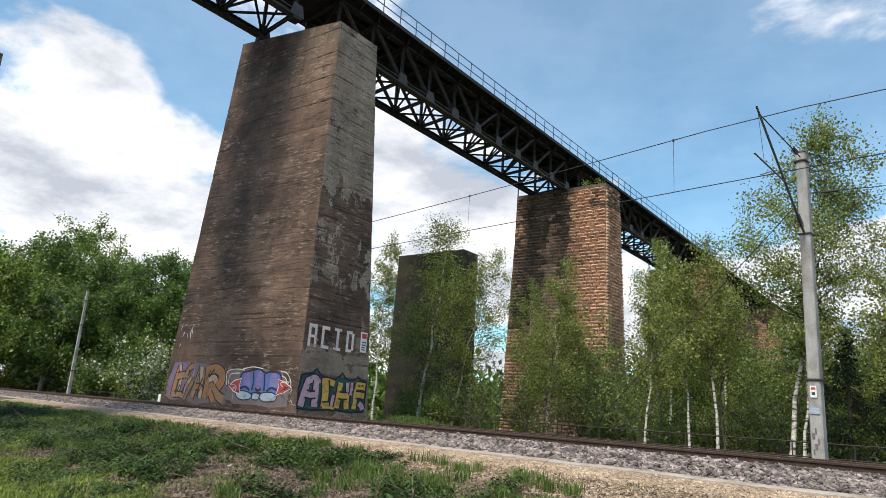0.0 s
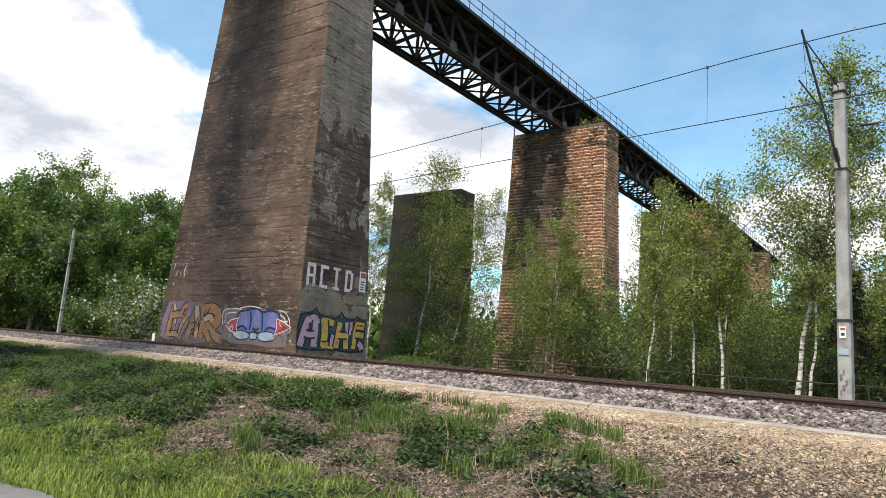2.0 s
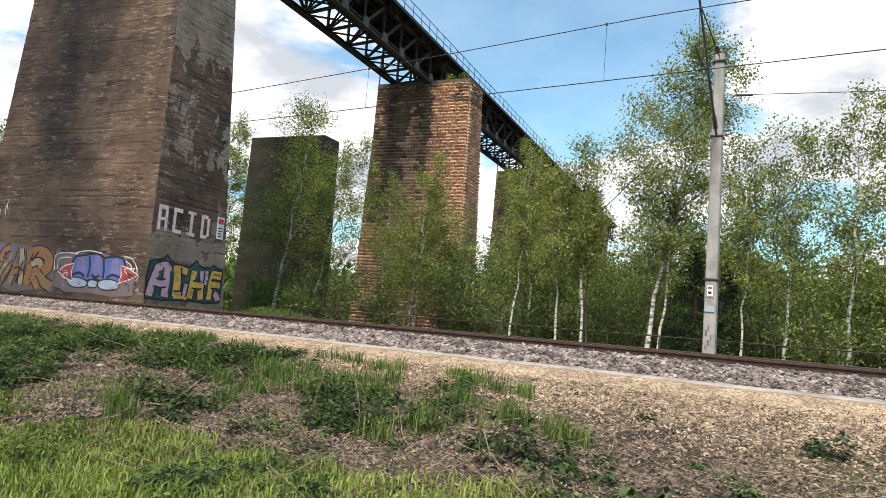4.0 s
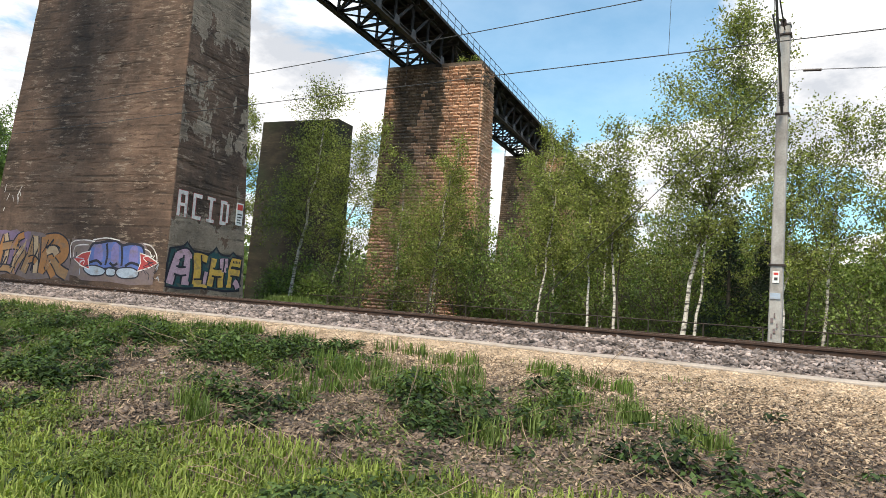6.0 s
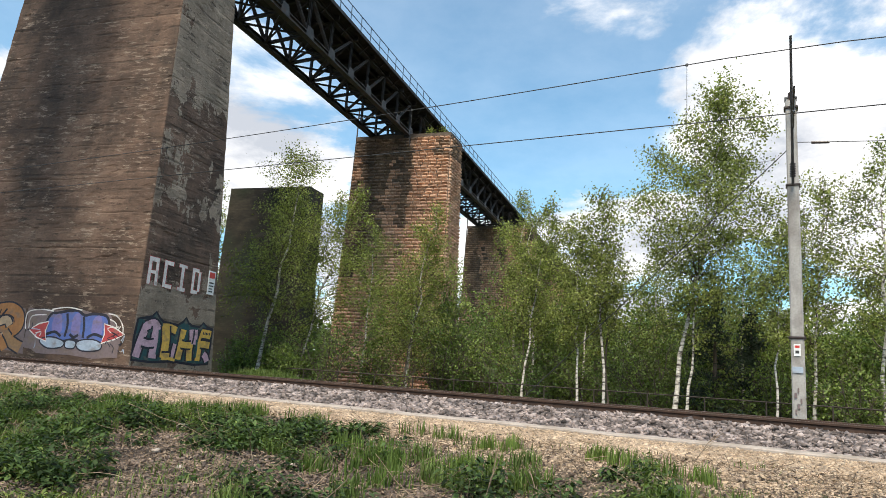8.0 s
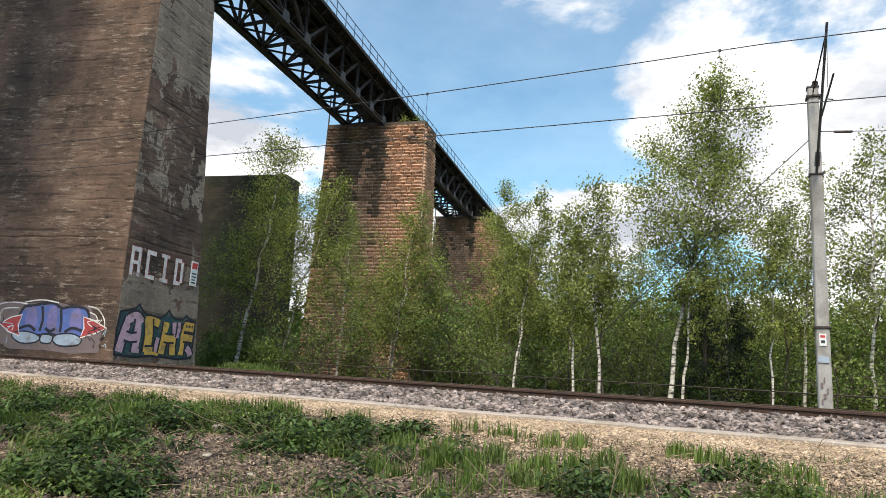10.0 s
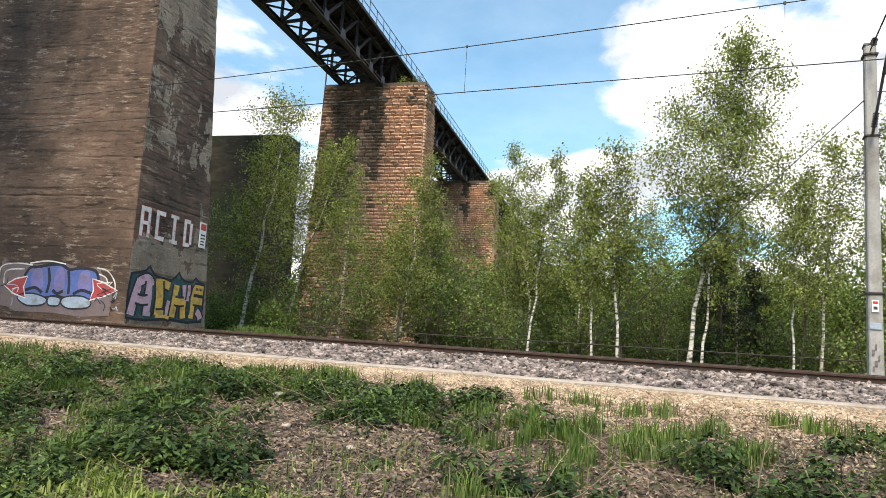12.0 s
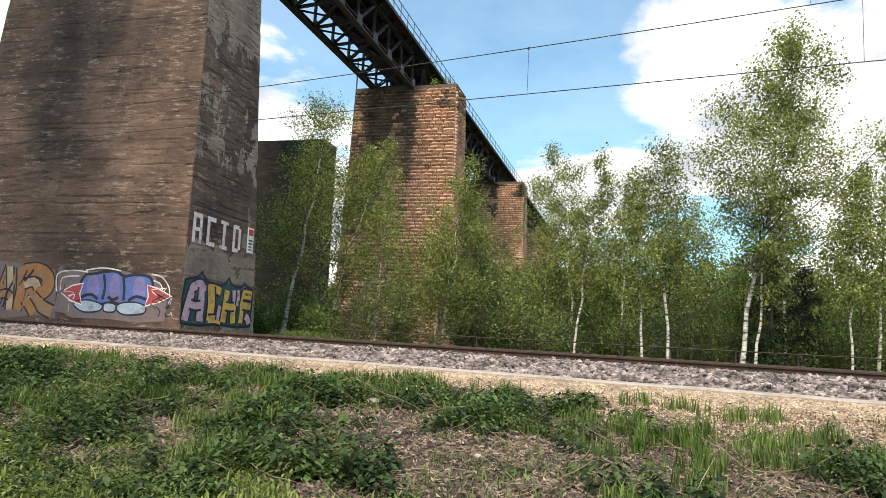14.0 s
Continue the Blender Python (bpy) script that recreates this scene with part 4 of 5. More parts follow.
# ---- paint on the pier ----
F_E, F_F = pier_axes(Q1[7])


def on_front(s, z, lift):
    """s metres left of the pier's near corner on the face towards the track."""
    return pier_point(Q1, 1, -1, z) - F_E * s - F_F * lift


def on_mural(s, z, lift):
    return on_side(s * 1.16, z, lift)


def on_side(s, z, lift):
    """s metres from the near corner on the face with the lettering."""
    return pier_point(Q1, 1, -1, z) + F_F * s + F_E * lift


def shape(name, pts, put, lift, material, parent, label=""):
    """A flat painted shape; its corners go round the outline."""
    n = len(pts)
    top = [put(s, z, lift) for s, z in pts]
    low = [put(s, z, lift - 0.003) for s, z in pts]
    me = mesh_of(name, top + low, [tuple(range(n)), tuple(range(2 * n - 1, n - 1, -1))] + [(i, n + i, n + (i + 1) % n, (i + 1) % n) for i in range(n)], material)
    return part(name, me, parent, label)


def outline(name, pts, put, lift, material, parent, w=0.035, closed=True):
    """A painted line of width w along pts."""
    n = len(pts)
    V, F = [], []
    for i, (a, c) in enumerate(pts):
        before = pts[i - 1] if closed or i else pts[0]
        after = pts[(i + 1) % n] if closed or i < n - 1 else pts[-1]
        dx, dz = after[0] - before[0], after[1] - before[1]
        l = math.hypot(dx, dz) or 1
        V += [put(a - dz / l * w / 2, c + dx / l * w / 2, lift), put(a + dz / l * w / 2, c - dx / l * w / 2, lift)]
    for i in range(n if closed else n - 1):
        j = (i + 1) % n
        F.append((2 * i, 2 * i + 1, 2 * j + 1, 2 * j))
    return part(name, mesh_of(name, V, F, material), parent)


def blob(pts, rng, steps=3, wob=0.04):
    out = []
    for i, (a, b) in enumerate(pts):
        c, d = pts[(i + 1) % len(pts)]
        for k in range(steps):
            t = k / steps
            out.append((a + (c - a) * t + rng.uniform(-wob, wob), b + (d - b) * t + rng.uniform(-wob, wob)))
    return out


def flow(pts, steps, closed=False):
    """A smooth line through pts."""
    n, out = len(pts), []
    for i in range(n if closed else n - 1):
        p = [Vector(pts[(i + k) % n if closed else min(max(i + k, 0), n - 1)]) for k in (-1, 0, 1, 2)]
        for k in range(steps):
            t = k / steps
            q = 0.5 * (2 * p[1] + (p[2] - p[0]) * t + (2 * p[0] - 5 * p[1] + 4 * p[2] - p[3]) * t * t + (3 * p[1] - p[0] - 3 * p[2] + p[3]) * t ** 3)
            out.append((q.x, q.y))
    return out if closed else out + [tuple(pts[-1])]


def build_graffiti():
    rng = random.Random(3)
    # lettering high on the side face: white blocks
    word = part("lettering", None, pier_1, "faded white block letters with red edges")
    strokes = {"A": [(0, 0, 0.13, 0.95), (0.32, 0, 0.45, 0.95), (0.1, 0.8, 0.35, 0.95), (0.1, 0.38, 0.35, 0.5)],
               "C": [(0, 0, 0.13, 0.95), (0.1, 0.82, 0.42, 0.95), (0.1, 0, 0.42, 0.13)],
               "I": [(0.13, 0, 0.27, 0.95), (0, 0.84, 0.4, 0.95), (0, 0, 0.4, 0.12)],
               "D": [(0, 0, 0.13, 0.95), (0.1, 0.82, 0.34, 0.95), (0.1, 0, 0.34, 0.13), (0.32, 0.1, 0.45, 0.86)]}
    for k, letter in enumerate("ACID"):
        s0, z0 = 0.24 + 0.8 * k, 2.86 - 0.005 * k
        cell = []
        for a, b, c, d in strokes[letter]:
            a, c, b, d = a * 1.15, c * 1.15, b * 1.06, d * 1.06
            cell.append([(s0 + a + rng.uniform(-0.015, 0.015), z0 + b), (s0 + c, z0 + b + rng.uniform(-0.02, 0.02)), (s0 + c + rng.uniform(-0.015, 0.015), z0 + d), (s0 + a, z0 + d + rng.uniform(-0.02, 0.02))])
        for q in cell:
            mid = (sum(p[0] for p in q) / 4, sum(p[1] for p in q) / 4)
            shape("shadow_edge", [(mid[0] + (p[0] - mid[0]) * 1.0 + (0.035 if p[0] > mid[0] else -0.01), p[1] + (0.02 if p[1] > mid[1] else -0.01)) for p in q], on_side, 0.008, P["redp"], word)
        for j, q in enumerate(cell):
            shape("letter_stroke", q, on_side, 0.012 + 0.001 * j, P["whitep"], word)
    # the yellow and pink piece on the side face
    piece = part("side_mural", None, pier_1, "pink and yellow sprayed letters on dark teal")
    peaks = [(0.05, 0.16), (0.03, 0.95), (0.1, 1.6), (0.42, 1.66), (0.68, 1.74), (0.84, 1.92), (1.02, 1.72), (1.2, 1.6), (1.9, 1.56), (2.12, 1.7), (2.26, 1.88), (2.42, 1.68), (2.6, 1.6), (3.0, 1.6), (3.18, 1.78), (3.4, 1.64), (3.7, 1.6), (3.7, 0.9), (3.66, 0.18), (2.9, 0.12), (1.8, 0.2), (0.9, 0.12)]
    shape("backing", peaks, on_mural, 0.006, P["teal"], piece)
    outline("backing_edge", peaks, on_mural, 0.0064, P["line"], piece, 0.09)
    lift = [0.0072]

    def letter(tint, pts, w, put, holder, rim=0.15, round_=4, dark="line"):
        """A sprayed stroke with a dark rim, smoothed through its points."""
        path = flow(pts, round_)
        lift[0] += 0.0009
        outline("letter_edge", path, put, lift[0], P[dark], holder, w + rim, False)
        outline("letter", path, put, lift[0] + 0.0006, P[tint], holder, w, False)

    for tint, w, pts in (("pink", 0.3, [(0.2, 0.26), (0.34, 0.9), (0.5, 1.42)]), ("pink", 0.3, [(0.46, 1.36), (0.8, 1.5), (1.0, 1.34)]), ("pink", 0.34, [(0.94, 1.4), (0.92, 0.8), (0.9, 0.26)]), ("pink", 0.24, [(0.4, 0.8), (0.64, 0.76), (0.9, 0.8)]),
                         ("yellow", 0.28, [(1.86, 1.34), (1.5, 1.42), (1.2, 1.4)]), ("yellow", 0.34, [(1.34, 1.46), (1.42, 0.9), (1.4, 0.3)]), ("yellow", 0.26, [(1.3, 0.34), (1.66, 0.36), (1.96, 0.32)]), ("pink", 0.2, [(1.84, 0.34), (1.84, 0.6), (1.88, 0.84)]),
                         ("yellow", 0.28, [(2.2, 1.42), (2.16, 0.9), (2.08, 0.28)]), ("pink", 0.24, [(2.6, 1.46), (2.66, 1.1), (2.64, 0.8)]), ("yellow", 0.28, [(2.62, 0.9), (2.6, 0.6), (2.64, 0.26)]), ("yellow", 0.24, [(2.16, 0.86), (2.4, 0.84), (2.64, 0.86)]),
                         ("pink", 0.16, [(2.84, 1.48), (2.86, 1.2), (2.82, 0.9)]), ("yellow", 0.26, [(3.06, 0.28), (3.1, 0.9), (3.22, 1.44)]), ("yellow", 0.34, [(3.14, 1.36), (3.4, 1.36), (3.64, 1.34)]), ("yellow", 0.26, [(3.12, 0.94), (3.36, 0.94), (3.62, 0.92)]), ("pink", 0.26, [(3.34, 0.56), (3.48, 0.46), (3.58, 0.28)])):
        letter(tint, pts, w, on_mural, piece)
    for pts in ([(0.6, 0.98), (0.64, 1.2), (0.76, 1.22)], [(2.3, 1.0), (2.4, 1.4)], [(2.92, 0.4), (2.94, 0.8), (2.9, 1.1)], [(1.06, 0.4), (1.1, 0.9), (1.06, 1.3)]):
        outline("teal_stroke", flow(pts, 3), on_mural, lift[0] + 0.003, P["teal"], piece, 0.1, False)
    for k in range(5):
        shape("bar", [(3.2 + 0.08 * k, 1.32), (3.25 + 0.08 * k, 1.32), (3.25 + 0.08 * k, 1.42), (3.2 + 0.08 * k, 1.42)], on_mural, lift[0] + 0.005, P["line"], piece)
    # blue letters with red points on the front face
    front = part("blue_mural", None, pier_1, "blue sprayed letters with pale feet and red points")
    lift[0] = 0.006
    shape("haze_ground", blob([(0.5, 0.12), (0.5, 1.0), (1.2, 1.7), (3.2, 1.82), (4.9, 1.72), (4.9, 0.4), (3.8, 0.1)], rng, 3, 0.07), on_front, lift[0], P["haze"], front)
    body = flow([(1.15, 0.72), (1.1, 1.3), (1.3, 1.62), (1.9, 1.66), (2.25, 1.6), (2.6, 1.76), (3.1, 1.72), (3.5, 1.64), (3.8, 1.6), (4.0, 1.2), (4.05, 0.72), (3.2, 0.62), (2.6, 0.72), (2.0, 0.6)], 3, True)
    shape("letter_body", body, on_front, 0.0085, P["blue"], front)
    outline("letter_edge", body, on_front, 0.0095, P["line"], front, 0.1)
    for k, (c, w, h) in enumerate(((1.62, 0.42, 0.5), (2.58, 0.36, 0.56), (3.45, 0.42, 0.5))):
        q = flow([(c - w * 0.6, 1.0), (c - w * 0.4, 1.1 + h * 0.8), (c, 1.12 + h), (c + w * 0.5, 1.1 + h * 0.7), (c + w * 0.5, 1.0), (c, 0.92)], 3, True)
        shape("letter_face", q, on_front, 0.0105, P["violet"], front)
    for pts in ([(2.18, 0.8), (2.2, 1.2), (2.28, 1.56)], [(3.02, 0.8), (2.96, 1.2), (3.06, 1.64)], [(1.3, 0.86), (1.7, 0.95), (2.0, 0.8)], [(3.2, 0.8), (3.5, 0.96), (3.9, 0.84)], [(2.4, 0.9), (2.6, 0.8), (2.8, 0.9)]):
        outline("stroke", flow(pts, 3), on_front, 0.0115, P["line"], front, 0.1, False)
    for k, pts in enumerate(([(1.4, 0.4), (1.3, 0.62), (1.7, 0.76), (2.3, 0.7), (2.42, 0.5), (2.1, 0.34)], [(3.1, 0.42), (3.0, 0.62), (3.5, 0.76), (4.0, 0.72), (4.12, 0.56), (3.7, 0.36)], [(2.5, 0.42), (2.48, 0.66), (2.9, 0.68), (2.9, 0.42)])):
        q = flow(pts, 3, True)
        shape("letter_foot", q, on_front, 0.0125 + 0.0004 * k, P["pale"], front)
        outline("letter_edge", q, on_front, 0.014, P["line"], front, 0.05)
    for pts in ([(0.36, 1.0), (0.9, 1.24), (1.32, 1.34), (1.24, 0.96), (1.34, 0.64), (0.8, 0.8)], [(4.72, 0.98), (4.3, 1.22), (3.84, 1.32), (3.94, 0.96), (3.82, 0.6), (4.3, 0.72)]):
        shape("red_point", pts, on_front, 0.0135, P["redp"], front)
        outline("white_edge", pts, on_front, 0.0145, P["whitep"], front, 0.05)
    for pts in ([(4.9, 1.0), (4.94, 1.6), (4.3, 1.74), (3.7, 1.7)], [(4.75, 1.05), (4.7, 1.48), (4.0, 1.56)], [(1.2, 1.7), (0.8, 1.62), (0.5, 1.3), (0.44, 1.0)], [(1.1, 1.5), (0.84, 1.4), (0.72, 1.2)], [(2.4, 1.78), (3.1, 1.86), (3.8, 1.76)]):
        outline("swirl", flow(pts, 4), on_front, 0.0152, P["whitep"], front, 0.045, False)
    for k in range(16):
        s = rng.choice((rng.uniform(0.25, 1.1), rng.uniform(4.1, 4.95)))
        z = rng.uniform(0.3, 1.1)
        outline("scribble", flow([(s, z), (s + rng.uniform(-0.25, 0.25), z + rng.uniform(0.05, 0.25)), (s + rng.uniform(-0.3, 0.3), z + rng.uniform(-0.1, 0.35))], 3), on_front, 0.016 + 0.0003 * k, P[("line", "whitep", "pale", "line")[k % 4]], front, 0.03, False)
    # the orange and purple tangle further along
    wild = part("orange_mural", None, pier_1, "tangled orange, ochre and purple sprayed letters")
    shape("mauve_ground", blob([(4.9, 0.14), (5.1, 1.7), (7.2, 1.95), (9.3, 2.05), (9.75, 1.0), (9.7, 0.3), (8, 0.1)], rng, 4, 0.1), on_front, 0.006, P["haze"], wild)
    shape("purple_haze", blob([(7.2, 1.2), (7.3, 1.9), (8.2, 2.0), (9.3, 2.0), (9.6, 1.0), (9.3, 0.3), (8.4, 0.5), (7.6, 0.7)], rng, 4, 0.1), on_front, 0.0068, P["purple"], wild)
    lift[0] = 0.0072
    for tint, w, pts in (("orange", 0.36, [(6.5, 0.3), (6.4, 1.0), (6.5, 1.8)]), ("orange", 0.44, [(6.4, 1.66), (5.8, 1.72), (5.35, 1.5), (5.3, 1.1), (5.7, 0.86), (6.2, 0.9)]), ("tan", 0.3, [(6.3, 1.2), (5.9, 1.3), (5.7, 1.1)]), ("ochre", 0.4, [(5.9, 0.8), (5.5, 0.5), (5.0, 0.3)]), ("orange", 0.3, [(6.2, 0.7), (5.9, 0.4), (5.75, 0.2)]),
                         ("ochre", 0.34, [(7.5, 0.3), (7.2, 1.1), (7.0, 1.8)]), ("tan", 0.26, [(7.0, 1.8), (6.86, 1.0), (6.8, 0.3)]), ("orange", 0.24, [(7.3, 0.8), (7.0, 0.86), (6.8, 0.74)]), ("ochre", 0.28, [(8.1, 0.24), (7.8, 0.8), (7.5, 1.2)]), ("tan", 0.2, [(8.3, 0.3), (8.0, 0.9), (7.7, 1.3)]),
                         ("orange", 0.3, [(9.1, 0.3), (9.0, 1.0), (8.8, 1.8)]), ("tan", 0.22, [(8.8, 1.86), (8.6, 1.2), (8.7, 0.5)]), ("ochre", 0.3, [(8.9, 1.3), (8.3, 1.4), (7.9, 1.36)]), ("orange", 0.26, [(8.2, 1.4), (8.0, 1.7), (7.7, 1.84)]), ("ochre", 0.24, [(9.0, 0.4), (8.5, 0.42), (8.2, 0.34)])):
        letter(tint, pts, w, on_front, wild, 0.12)
    for k in range(30):
        s, z = rng.uniform(5.2, 9.3), rng.uniform(0.25, 1.4)
        lean = rng.uniform(-0.35, 0.1)
        q = flow([(s, z), (s + lean * 0.5, z + 0.2), (s + lean, z + rng.uniform(0.3, 0.55))], 3)
        outline("stroke", q, on_front, lift[0] + 0.002 + 0.0003 * k, P[("tan", "line", "ochre", "line", "purple", "orange")[k % 6]], wild, rng.choice((0.03, 0.05, 0.08)), False)
    # small white scratches above
    for k in range(9):
        s, z = 9.0 + rng.uniform(-0.9, 0.4), rng.uniform(2.7, 3.7)
        outline("scratch", [(s, z), (s + rng.uniform(-0.2, 0.2), z + rng.uniform(0.15, 0.5))], on_front, 0.012, P["whitep"], pier_1, 0.03, False)
    sign = thing("warning_sign", "small white warning sign with red head on the pier", "sign")
    for nm, a, b, c, d, lift, mt in (("plate", 3.13, 2.95, 3.55, 3.92, 0.03, M["white"]), ("red_head", 3.17, 3.62, 3.51, 3.86, 0.034, M["red"]), ("text_bar", 3.2, 3.4, 3.48, 3.46, 0.034, M["black"]), ("text_bar", 3.2, 3.28, 3.48, 3.33, 0.034, M["black"]), ("text_bar", 3.2, 3.16, 3.42, 3.21, 0.034, M["black"]), ("text_bar", 3.2, 3.05, 3.45, 3.1, 0.034, M["black"])):
        a, c = a + 0.5, c + 0.5
        pts = [(a, b), (c, b), (c, d), (a, d)]
        top, low = [on_side(s, z, lift) for s, z in pts], [on_side(s, z, lift - (0.02 if nm == "plate" else 0.003)) for s, z in pts]
        part(nm, mesh_of(nm, top + low, [(0, 1, 2, 3), (7, 6, 5, 4), (0, 4, 5, 1), (1, 5, 6, 2), (2, 6, 7, 3), (3, 7, 4, 0)], mt), sign)


build_graffiti()


# ---- trees ----
def bend(p0, d, length, steps, rng, wander=0.12, droop=0.0):
    pts, d = [np.array(p0, float)], np.array(d, float)
    for k in range(steps):
        d = d / np.linalg.norm(d) + rng.normal(0, wander, 3) + np.array([0, 0, -droop])
        d /= np.linalg.norm(d)
        pts.append(pts[-1] + d * length / steps)
    return pts


def tree(name, label, category, base, height, lean, crown_w, crown_from, leaves, seed, bark, leaf, leaf_size=0.1, trunk_r=0.1, group="", limbs=26, droop=0.1, upward=0.9, stems=1, taper=0.7):
    rng = np.random.default_rng(seed)
    x, y = base
    z = float(ground_z(np.array(x), np.array(y))) - 0.1
    ob = thing(name, label, category, group, at=(x, y, z))
    wood, spots, heft = [], [], []
    for s in range(stems):
        h = height * (1 if s == 0 else rng.uniform(0.7, 0.92))
        off = np.array([0.0, 0, 0]) if s == 0 else np.array([rng.normal(0, 0.3), rng.normal(0, 0.25), 0])
        steps = 10
        stem = [off + np.array([lean[0] * t ** 1.3, lean[1] * t ** 1.3, h * t]) + np.append(rng.normal(0, 0.011 * h * (0.2 + t), 2), 0) * (t > 0) for t in np.linspace(0, 1, steps + 1)]
        rad = trunk_r * (1 if s == 0 else 0.75)
        wood.append([(p, rad * (1.0 - 0.88 * t) * (1.25 if t == 0 else 1)) for p, t in zip(stem, np.linspace(0, 1, steps + 1))])
        n = limbs if s == 0 else limbs // 2
        for k in range(n):
            t = crown_from + (0.985 - crown_from) * ((k + rng.random()) / n)
            f = t * steps
            i = min(int(f), steps - 1)
            p = stem[i] + (stem[i + 1] - stem[i]) * (f - i)
            rel = (t - crown_from) / (1 - crown_from)
            reach = crown_w * (min(1.0, 0.5 + 1.7 * rel) * (1 - rel) ** taper + 0.1) * rng.uniform(0.6, 1.2)
            a = rng.uniform(0, 2 * np.pi)
            d = np.array([math.cos(a), math.sin(a), upward * rng.uniform(0.5, 1.4)])
            limb = bend(p, d, reach * 1.25, 5, rng, 0.14, droop * 0.4)
            r0 = rad * (1 - 0.88 * t) * 0.55
            wood.append([(q, max(0.006, r0 * (1 - j / 5.5))) for j, q in enumerate(limb)])
            for j in range(2, 6):
                for _ in range(2):
                    tw = bend(limb[j], rng.normal(size=3) + np.array([0, 0, 0.2]), reach * rng.uniform(0.25, 0.5), 3, rng, 0.2, droop)
                    wood.append([(q, 0.006) for q in tw])
                    spots += tw[1:]
                    heft += [reach] * (len(tw) - 1)
            spots += limb[2:]
            heft += [reach] * len(limb[2:])
    part("trunk", tubes("trunk", wood[:1], bark, 9), ob)
    part("branch_network", tubes("branch_network", wood[1:], bark if trunk_r > 0.11 else M["dark_bark"], 4), ob)["kind"] = "stuff"
    spots = np.array(spots)
    heft = np.array(heft) / np.sum(heft)
    pick = spots[rng.choice(len(spots), size=leaves, p=heft)]
    pts = pick + rng.normal(0, 1, (leaves, 3)) * np.array([0.15, 0.15, 0.17]) * (crown_w / 1.6) ** 0.6
    pts[:, 2] = np.maximum(pts[:, 2], 0.1)
    v, f = leaf_arrays(pts, leaf_size, rng, 0.7, 0.25)
    part("crown", bulk_mesh("crown", v, f, leaf), ob)
    return ob


BIRCH = "slender white-barked birch with light spring leaves"
YARD = "birches beyond the track"
birches = [
    # base, height, lean, crown half width, crown from, leaves, trunk radius, stems
    ((-8.83, 13.65), 12.6, (2.1, 0.5), 2.75, 0.3, 13000, 0.12, 1),
    ((-8.38, 13.56), 6.6, (0.7, 0.2), 0.9, 0.4, 1100, 0.08, 1),
    ((-12.11, 12.65), 7.7, (-0.2, 0.1), 1.3, 0.3, 3000, 0.07, 1),
    ((-11.26, 13.25), 8.8, (-0.3, 0.1), 1.4, 0.38, 3600, 0.085, 2),
    ((-15.02, 14.6), 9.2, (0.9, 0.1), 0.95, 0.3, 2200, 0.07, 1),
    ((-29.6, 14.7), 12.3, (2.4, 0.0), 2.9, 0.26, 8200, 0.14, 1),
    ((-27.6, 15.6), 10.2, (2.6, 0.2), 2.3, 0.26, 6000, 0.09, 1),
    ((-21.9, 16.8), 9.6, (1.0, 0.2), 2.1, 0.22, 6000, 0.08, 2),
    ((-5.48, 13.35), 7.2, (0.4, 0.2), 1.2, 0.35, 2200, 0.06, 1),
    ((-4.28, 16.0), 9.6, (0.6, 0.2), 1.8, 0.28, 4600, 0.09, 2),
    ((-2.2, 15.2), 10.6, (0.5, 0.2), 1.8, 0.28, 4600, 0.1, 1),
    ((0.2, 16.5), 10.0, (0.3, 0.2), 1.9, 0.25, 4200, 0.1, 1),
    ((2.8, 15.5), 9.4, (-0.3, 0.2), 1.8, 0.25, 3600, 0.1, 1),
    ((-16.3, 19.5), 10.2, (-0.5, 0.1), 1.7, 0.25, 4200, 0.09, 2),
    ((-18.4, 22.0), 11.6, (0.5, 0.2), 1.9, 0.25, 4600, 0.1, 1),
    ((-14.2, 21.0), 8.6, (0.3, 0.2), 1.8, 0.25, 3800, 0.09, 1),
    ((-46.6, 25.5), 16.8, (0.2, 0.2), 2.0, 0.3, 4200, 0.14, 1),
    ((-31.2, 27.0), 11.5, (0.2, 0.2), 1.7, 0.2, 3800, 0.1, 1),
    ((-23.9, 20.5), 8.0, (0.2, 0.2), 1.6, 0.2, 3800, 0.09, 2),
    ((-11.0, 22.5), 8.5, (0.2, 0.2), 2.0, 0.2, 3800, 0.1, 1),
    ((-7.0, 22.0), 8.0, (0.2, 0.2), 2.0, 0.2, 3800, 0.1, 1),
]
for k, (b, h, lean, w, c, n, r, st) in enumerate(birches):
    tree("birch_tree", BIRCH if h < 12 else "tall white-barked birch with an airy spring crown", "birch tree", b, h, lean, w * 1.12, c, int(n * 2.1), 100 + k, M["bark"], M["birch_leaf"], 0.097 if h < 15 else 0.16, r * 0.78, YARD, 48 if h > 12 else 34, 0.12, 0.95, st)



